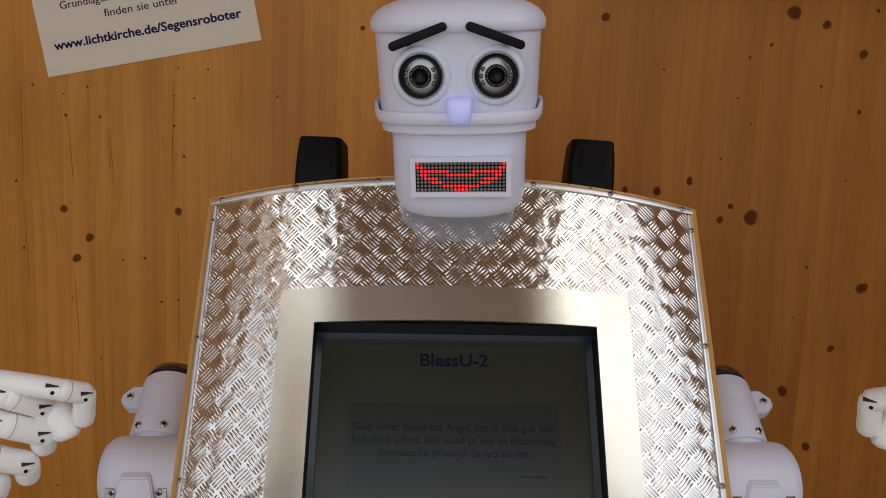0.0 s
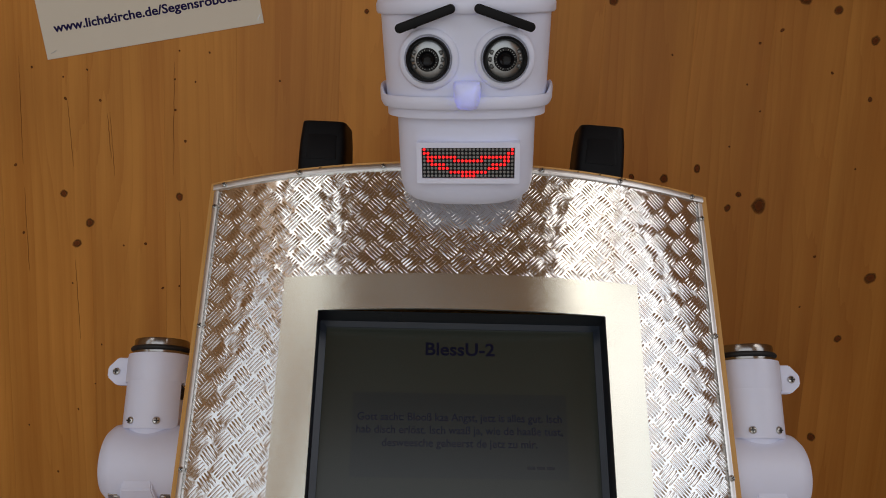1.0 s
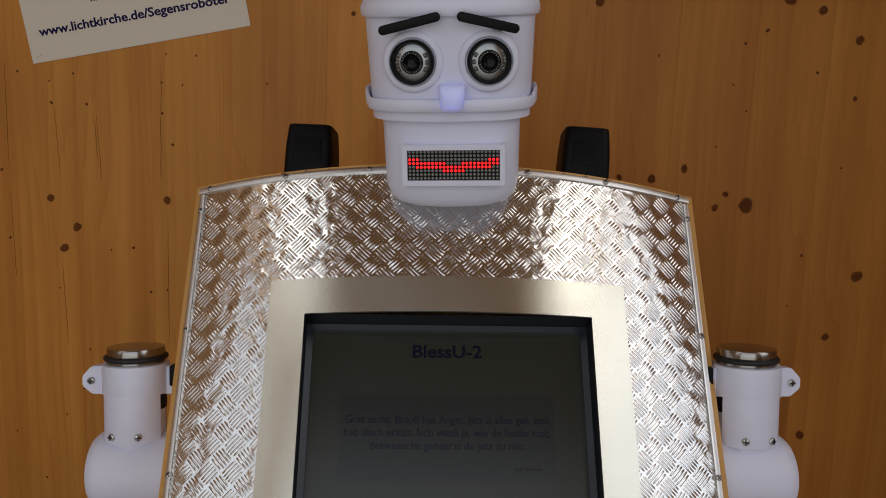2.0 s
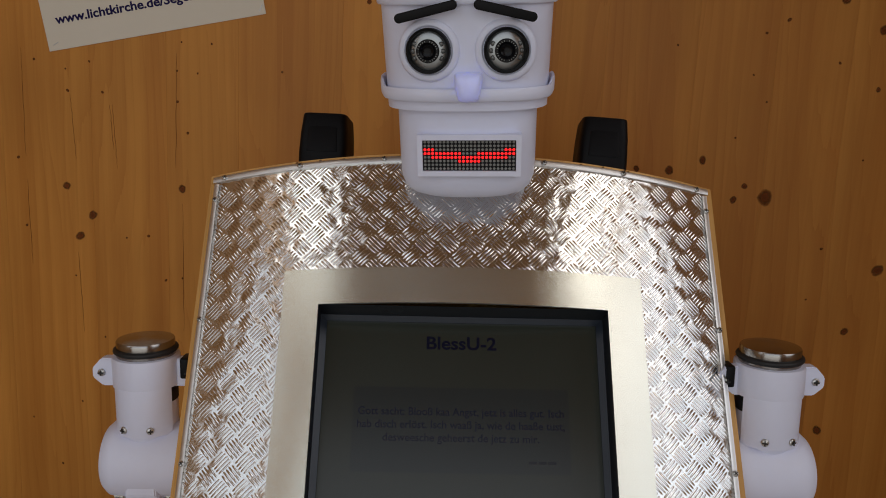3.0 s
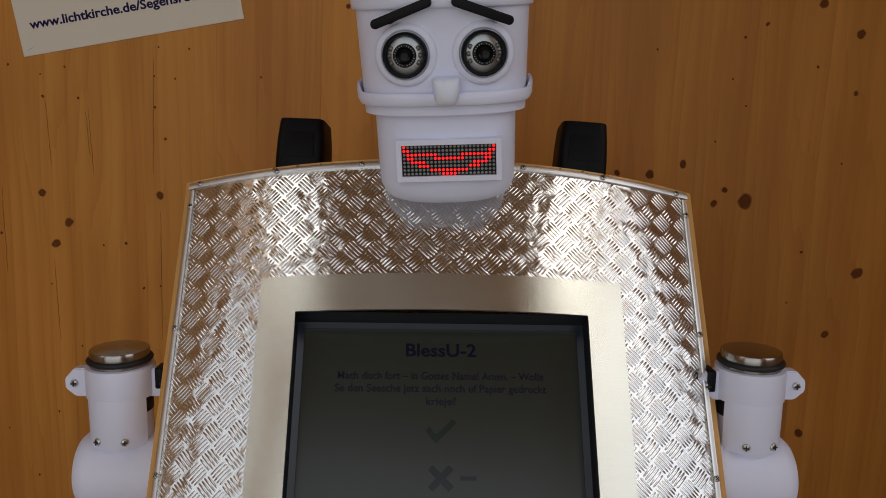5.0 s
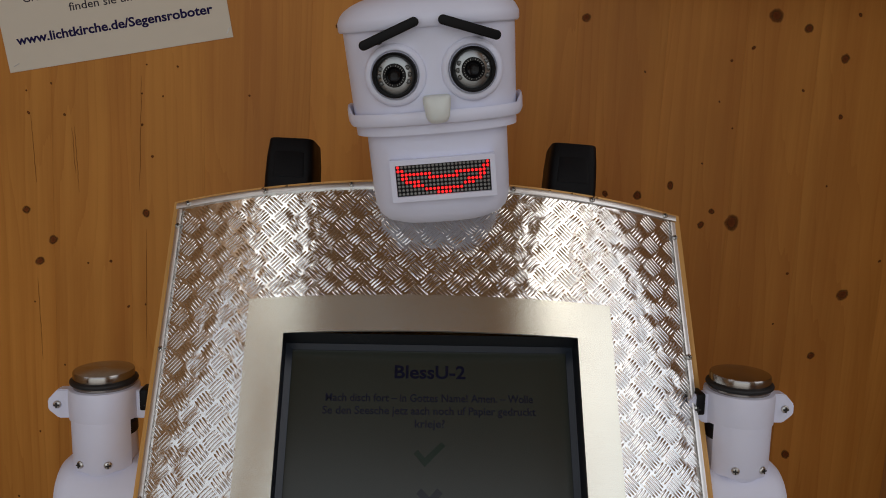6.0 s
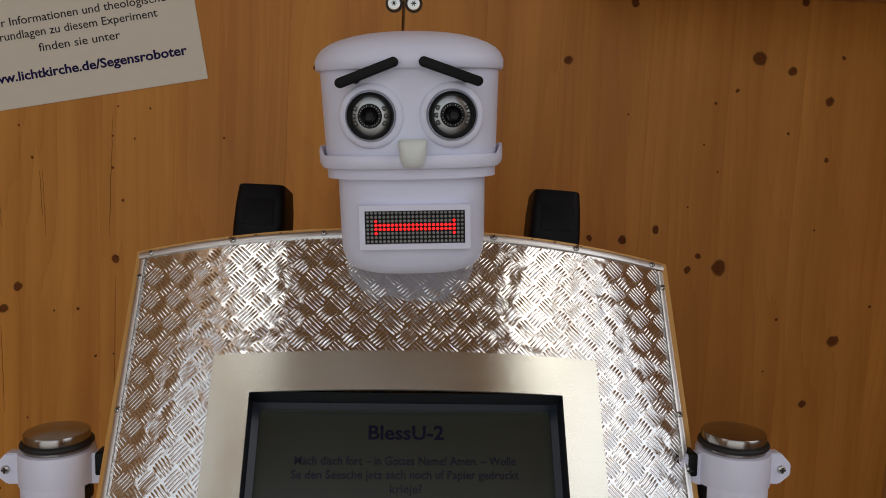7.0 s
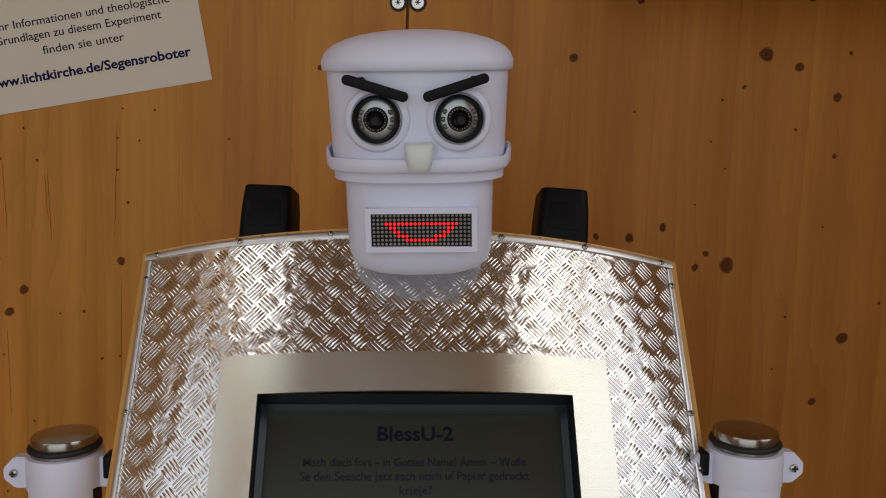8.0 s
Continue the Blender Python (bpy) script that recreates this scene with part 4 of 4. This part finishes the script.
def wrist_and_fingers(s, arm, root):
    """Printed palm with four curled fingers and a thumb; fingers run along -s in x."""
    palm = part("palm", loft([(-0.042, 0.030, 0.014, 0.014, 0, 3, 0), (-0.036, 0.036, 0.018, 0.016, 0, 3, 0), (0.036, 0.038, 0.018, 0.016, 0, 3, 0), (0.044, 0.030, 0.012, 0.012, 0, 3, 0)], 32), FINGER, arm, "ivory printed palm", root)
    for k in range(4):
        z = (0.0455, 0.0420, 0.0232, 0.0022)[k]
        ln = (0.086, 0.0515, 0.0475, 0.0350)[k]
        r0 = (0.0076, 0.0090, 0.0090, 0.0088)[k]
        x0 = -s * 0.030
        knuckle = Vector((x0, -0.004, z))
        mid = knuckle + Vector((-s * ln, -0.004, (-0.0115, -0.0125, -0.0135, -0.0145)[k]))
        tip = mid + Vector((-s * (0.010, 0.014, 0.017, 0.017)[k], 0.012 + 0.004 * (k > 0), -0.0065 - 0.0055 * (k > 0)))
        end = tip + Vector((-s * (-0.006 if k == 0 else -0.005), 0.010, -0.022 if k == 0 else -0.013))
        for a, b, r in ((knuckle, mid, r0), (mid, tip, r0), (tip, end, r0 * 0.97)):
            part("finger_bone", capsule(a, b, r), FINGER, arm, at=root)
            if b is end:
                continue
            d = (b - a).normalized()
            out = (Vector((0, -1, 0)) + d * d.y).normalized()
            turn = Vector((0, -1, 0)).rotation_difference(out).to_matrix().to_4x4()
            side = out.cross(d) * (1 if out.cross(d).z > 0 else -1)
            part("joint_pin", lathe([(0.0013, -0.0004), (0.0012, 0.0006)], 10, "Y"), BLACK, arm, "black joint pin", root @ Matrix.Translation(b - d * 0.002 + out * r) @ turn)
            up = (out * 0.80 + side * 0.60).normalized()
            lift = Vector((0, -1, 0)).rotation_difference(up).to_matrix().to_4x4()
            part("tendon_slot", tendon_mesh(), SLOT, arm, "solid dark wedge painting the shade of a tendon slot", root @ Matrix.Translation(b - d * 0.003 + up * r) @ lift, False)
            # Grey ring round the bone: the seam's shadow put into its colour.
            part("knuckle_seam", moved(lathe([(r * 0.93, -0.0005), (r * 1.006, -0.0003), (r * 1.006, 0.0003), (r * 0.93, 0.0005)], 24), d.to_track_quat("Z", "Y").to_matrix().to_4x4()), SEAM_SHADE, arm, "thin grey ring painting the seam's shade", root @ Matrix.Translation(a + d * 0.0035))
    part("palm_heel", capsule((0, 0, -0.030), (-s * 0.064, 0.002, -0.040), 0.0125), FINGER, arm, at=root)
    part("thumb", capsule((-s * 0.02, 0.010, -0.006), (-s * 0.099, 0.015, 0.015), 0.0092), FINGER, arm, at=root)
    part("thumb_tip", capsule((-s * 0.102, 0.015, 0.013), (-s * 0.1085, 0.012, -0.0035), 0.0098), FINGER, arm, at=root)


# ---- notice on the wall ----
SIGN = pose(-0.6475, WALL_Y - 0.0012, 1.684, 0, -11.4, 0)
notice = link("notice", box(-0.21, 0.21, -0.0004, 0.0004, 0.0, 0.297), PAPER, smooth=False, at=SIGN)
tagged(notice, "white paper notice stapled askew to the pine wall", "sign")
for words, size, x, z, w, mat, name in (("Mehr Informationen und theologische", 0.020, -0.006, 0.1415, 0.334, INK_GREY, "line"), ("Grundlagen zu diesem Experiment", 0.020, -0.008, 0.1175, 0.300, INK_GREY, "line"),
                                        ("finden sie unter", 0.020, -0.003, 0.0905, 0.147, INK_GREY, "line"), ("www.lichtkirche.de/Segensroboter", 0.0225, -0.002, 0.0465, 0.368, INK, "web_address")):
    part(name, moved(fit_width(text_mesh(words, size, 0.0006 if mat is INK else 0.0001), w), pose(x, -0.0007, z)), mat, notice, smooth=False)
for x, a in ((-0.195, 20), (0.203, 55)):
    part("staple", moved(box(-0.006, 0.006, -0.0012, -0.0004, -0.0006, 0.0006), pose(x, 0, 0.012, 0, -a, 0)), METAL_CLIP, notice)


# ---- latch bolts on the door ----
def bolt(x, z):
    b = link("bolt", lathe([(0.0125, 0.0), (0.0125, 0.0018), (0.0105, 0.0046), (0.0080, 0.0050)], 28, "Y"), SCREW, at=pose(x, WALL_Y, z))
    tagged(b, "flat zinc bolt in a dark collar set in the pine door", "bolt", "door bolts")
    part("collar", lathe([(0.0150, 0.0), (0.0148, 0.0012), (0.0128, 0.0016), (0.0122, 0.0004)], 28, "Y"), SLOT, b, "dark collar")
    for k in range(3):
        # No hollow here: proud dark bars paint the recess's shade on the bolt.
        part("recess", moved(box(-0.0046, 0.0046, -0.0053, -0.0046, -0.0008, 0.0008), pose(0, 0.00002 * k, 0, 0, 60 * k, 0)), SLOT, b)


for x, z in ((GAP_X - 0.0168, 1.8675), (GAP_X + 0.0168, 1.8685)):
    bolt(x, z)

# knots, as x, z and size
KNOTS_LEFT = [(-0.831, 1.393, 0.0087), (-0.78, 1.339, 0.0109), (-0.807, 1.297, 0.0099), (-0.602, 1.4, 0.0086), (-0.886, 1.628, 0.0028), (-0.778, 1.628, 0.0027), (-0.825, 1.613, 0.0021), (-0.822, 1.573, 0.0034), (-0.754, 1.573, 0.0032), (-0.609, 1.618, 0.0021), (-0.57, 1.615, 0.0021), (-0.609, 1.562, 0.0032), (-0.59, 1.505, 0.0032), (-0.926, 1.443, 0.0033), (-0.915, 1.312, 0.0033), (-0.637, 1.22, 0.0033), (-0.714, 1.299, 0.0022), (-0.67, 1.305, 0.0033), (-0.819, 1.218, 0.0022), (-0.604, 1.226, 0.0022), (-0.6, 1.67, 0.002), (-0.543, 1.669, 0.0026), (-0.411, 1.624, 0.0024), (-0.254, 1.753, 0.0051), (-0.763, 1.097, 0.0022), (-0.778, 1.015, 0.002), (-0.815, 0.959, 0.0024), (-0.92, 0.917, 0.0022), (-0.862, 0.821, 0.0026)]
KNOTS_RIGHT = [(0.562, 1.786, 0.0087), (0.629, 1.738, 0.0097), (0.472, 1.749, 0.0039), (0.633, 1.639, 0.0049), (0.437, 1.726, 0.0029), (0.423, 1.655, 0.0024), (0.45, 1.61, 0.002), (0.564, 1.681, 0.0029), (0.429, 1.462, 0.0061), (0.412, 1.437, 0.0071), (0.466, 1.444, 0.0142), (0.624, 1.518, 0.0024), (0.574, 1.358, 0.0031), (0.675, 1.325, 0.0112), (0.633, 1.209, 0.0083), (0.559, 1.264, 0.0021), (0.404, 1.546, 0.002), (0.181, 1.787, 0.0087), (0.29, 1.7, 0.0023), (0.352, 1.504, 0.0079), (0.295, 1.483, 0.0089), (0.238, 1.483, 0.0069), (0.505, 1.805, 0.0135), (0.573, 1.901, 0.0076), (0.288, 1.888, 0.0086), (0.732, 1.39, 0.003), (0.555, 1.122, 0.0116), (0.609, 1.018, 0.0096), (0.645, 1.812, 0.0039)]
CHECKS = [(-0.911, 1.647, -0.911, 1.446), (-0.91, 1.402, -0.907, 1.236), (-0.61, 1.649, -0.614, 1.44), (-0.602, 1.371, -0.602, 1.12), (-0.818, 1.568, -0.81, 1.446), (-0.812, 1.265, -0.806, 1.105), (-0.741, 1.55, -0.735, 1.466), (-0.736, 1.552, -0.729, 1.432)]


def knots(rows):
    me_bm = lathe([(1.0, 0.0), (0.9, 0.0002)], 20, "Y")
    me = bpy.data.meshes.new("knot")
    me_bm.to_mesh(me)
    me_bm.free()
    me.materials.append(KNOT)
    rng = random.Random(8)
    for x, z, r in rows:
        shared("knot", me, wall, pose(x, WALL_Y - 0.0004, z, 0, rng.uniform(-60, 60), 0) @ Matrix.Diagonal((r * rng.uniform(1.0, 1.3), 1, r * rng.uniform(1.2, 1.5), 1)))


knots(KNOTS_LEFT)
knots(KNOTS_RIGHT)


def drying_checks(rows):
    """Thin cracks along the grain: narrow, uneven, pointed at both ends."""
    rng = random.Random(3)
    for xa, za, xb, zb in rows:
        bm = bmesh.new()
        a, b = [], []
        n = 14
        for i in range(n + 1):
            t = i / n
            w = 0.0009 * math.sin(math.pi * t) ** 0.5 * rng.uniform(0.35, 1.0) + 0.00008
            x = xa + (xb - xa) * t + rng.uniform(-0.0007, 0.0007)
            z = za + (zb - za) * t
            a.append(bm.verts.new((x - w / 2, WALL_Y - 0.0004, z)))
            b.append(bm.verts.new((x + w / 2, WALL_Y - 0.0004, z)))
        f = [bm.faces.new((a[i], b[i], b[i + 1], a[i + 1])) for i in range(n)]
        r = bmesh.ops.extrude_face_region(bm, geom=f)
        bmesh.ops.translate(bm, vec=(0, 0.003, 0), verts=[v for v in r["geom"] if isinstance(v, bmesh.types.BMVert)])
        bmesh.ops.recalc_face_normals(bm, faces=bm.faces[:])
        part("crack", bm, CRACK, wall, smooth=False)


drying_checks(CHECKS)


# ---- movement ----
def motions():
    rest = head_pose(8.8, -1.15, -0.8)
    walk(head, [(0, rest), (4.5, rest), (4.7, head_pose(9.0, -1.3, -0.2)), (5.3, head_pose(8.0, -3.8, 0.4, 0.002, 0.001)), (5.8, head_pose(7.2, -5.6, 1.2, 0.004, 0.0026)), (6.0, head_pose(6.8, -5.7, 0.6, 0.0042, 0.002)), (6.5, head_pose(6.4, -5.6, 0.8, 0.0041, 0.0014)),
                (6.6, head_pose(6.0, -4.9, 0.9, 0.0034, 0.001)), (6.75, head_pose(4.9, -2.8, 0.9, 0.001, 0.0003)), (7.0, head_pose(4.2, -2.1, 0.7)), (7.2, head_pose(5.5, -1.6, 0.1)), (7.5, head_pose(8.25, -1.4, -0.5)), (8.0, head_pose(7.9, -1.2, -0.7))])
    for s, brow in ((-1, brow_l), (1, brow_r)):
        def at(angle):
            k = (angle + 16.5) / 36.5
            return pose(s * (0.0355 + 0.0021 * k) - 0.0012, -0.0205, 0.1312 + 0.0105 * k, 0, s * angle, s * 3)
        walk(brow, [(0, at(20)), (0.5, at(20)), (1.0, at(19.5)), (1.5, at(13)), (2.8, at(13)), (4.0, at(13)), (4.3, at(19)), (4.7, at(20)), (5.8, at(20)), (7.0, at(20)), (7.1, at(3)), (7.2, at(0)), (7.3, at(-18)), (7.4, at(-18)), (8.0, at(-17))])
    for s, arm in ((-1, arm_l), (1, arm_r)):
        p = PIVOTS[s]
        walk(arm, [(t, pose(p.x, p.y, p.z, a, 0, ARM_YAW)) for t, a in ((0, -55), (0.5, -40.5), (1.0, -25.5), (1.5, -13.5), (2.2, -4.5), (3.0, -0.3), (3.5, 0), (8.0, 0))])
    # Constant glow; sliding the diode behind the face stands in for fading.
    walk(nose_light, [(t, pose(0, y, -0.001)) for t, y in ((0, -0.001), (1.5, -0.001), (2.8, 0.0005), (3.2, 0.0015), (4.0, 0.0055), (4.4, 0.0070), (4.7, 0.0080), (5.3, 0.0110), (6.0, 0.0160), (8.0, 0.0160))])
    # mouth dots hop from cell to cell
    for k, dot in enumerate(lit):
        def cell(name):
            c, r = SHAPES[name][k * len(SHAPES[name]) // LIT_COUNT]
            x, z = dot_at(c, r)
            return pose(x, -0.0017 - k * 0.000004, z)
        rows = [(0.0, cell(MOUTH[0][1]))]
        for (ta, a), (tb, b) in zip(MOUTH, MOUTH[1:]):
            if tb - ta > 0.15:
                rows.append((tb - 0.067, cell(a)))
            rows.append((tb, cell(b)))
        rows.append((8.0, cell(MOUTH[-1][1])))
        walk(dot, rows)
    # the page on the display changes over
    walk(verse, [(t, pose(TX, D_Y - 0.0006, z)) for t, z in ((0, -0.2315), (4.0, -0.2315), (4.1, -0.352), (8, -0.352))])
    walk(verse_box, [(t, pose(TX, D_Y - 0.0006, z)) for t, z in ((0, -0.2315), (4.0, -0.2315), (4.1, -0.352), (8, -0.352))])
    walk(source, [(t, pose(TX, D_Y - 0.0004, z)) for t, z in ((0, -0.2315), (4.0, -0.2315), (4.1, -0.352), (8, -0.352))])
    walk(question, [(t, pose(TX, D_Y - 0.0006, z)) for t, z in ((0, -0.342), (4.0, -0.342), (4.1, -0.1858), (8, -0.1858))])
    walk(yes, [(t, pose(TX, D_Y - 0.0004, z)) for t, z in ((0, -0.392), (4.0, -0.392), (4.1, -0.2390), (8, -0.2390))])
    walk(no, [(t, pose(TX, D_Y - 0.0004, z)) for t, z in ((0, -0.435), (4.0, -0.435), (4.1, -0.2860), (8, -0.2860))])


# wrists: placed so that the raised arm holds them out in front at the start
for s, arm in ((-1, arm_l), (1, arm_r)):
    wrist_and_fingers(s, arm, Matrix.Translation((-0.036 if s < 0 else 0.0408, -0.374, -0.19)) @ RAISED.to_4x4())
motions()
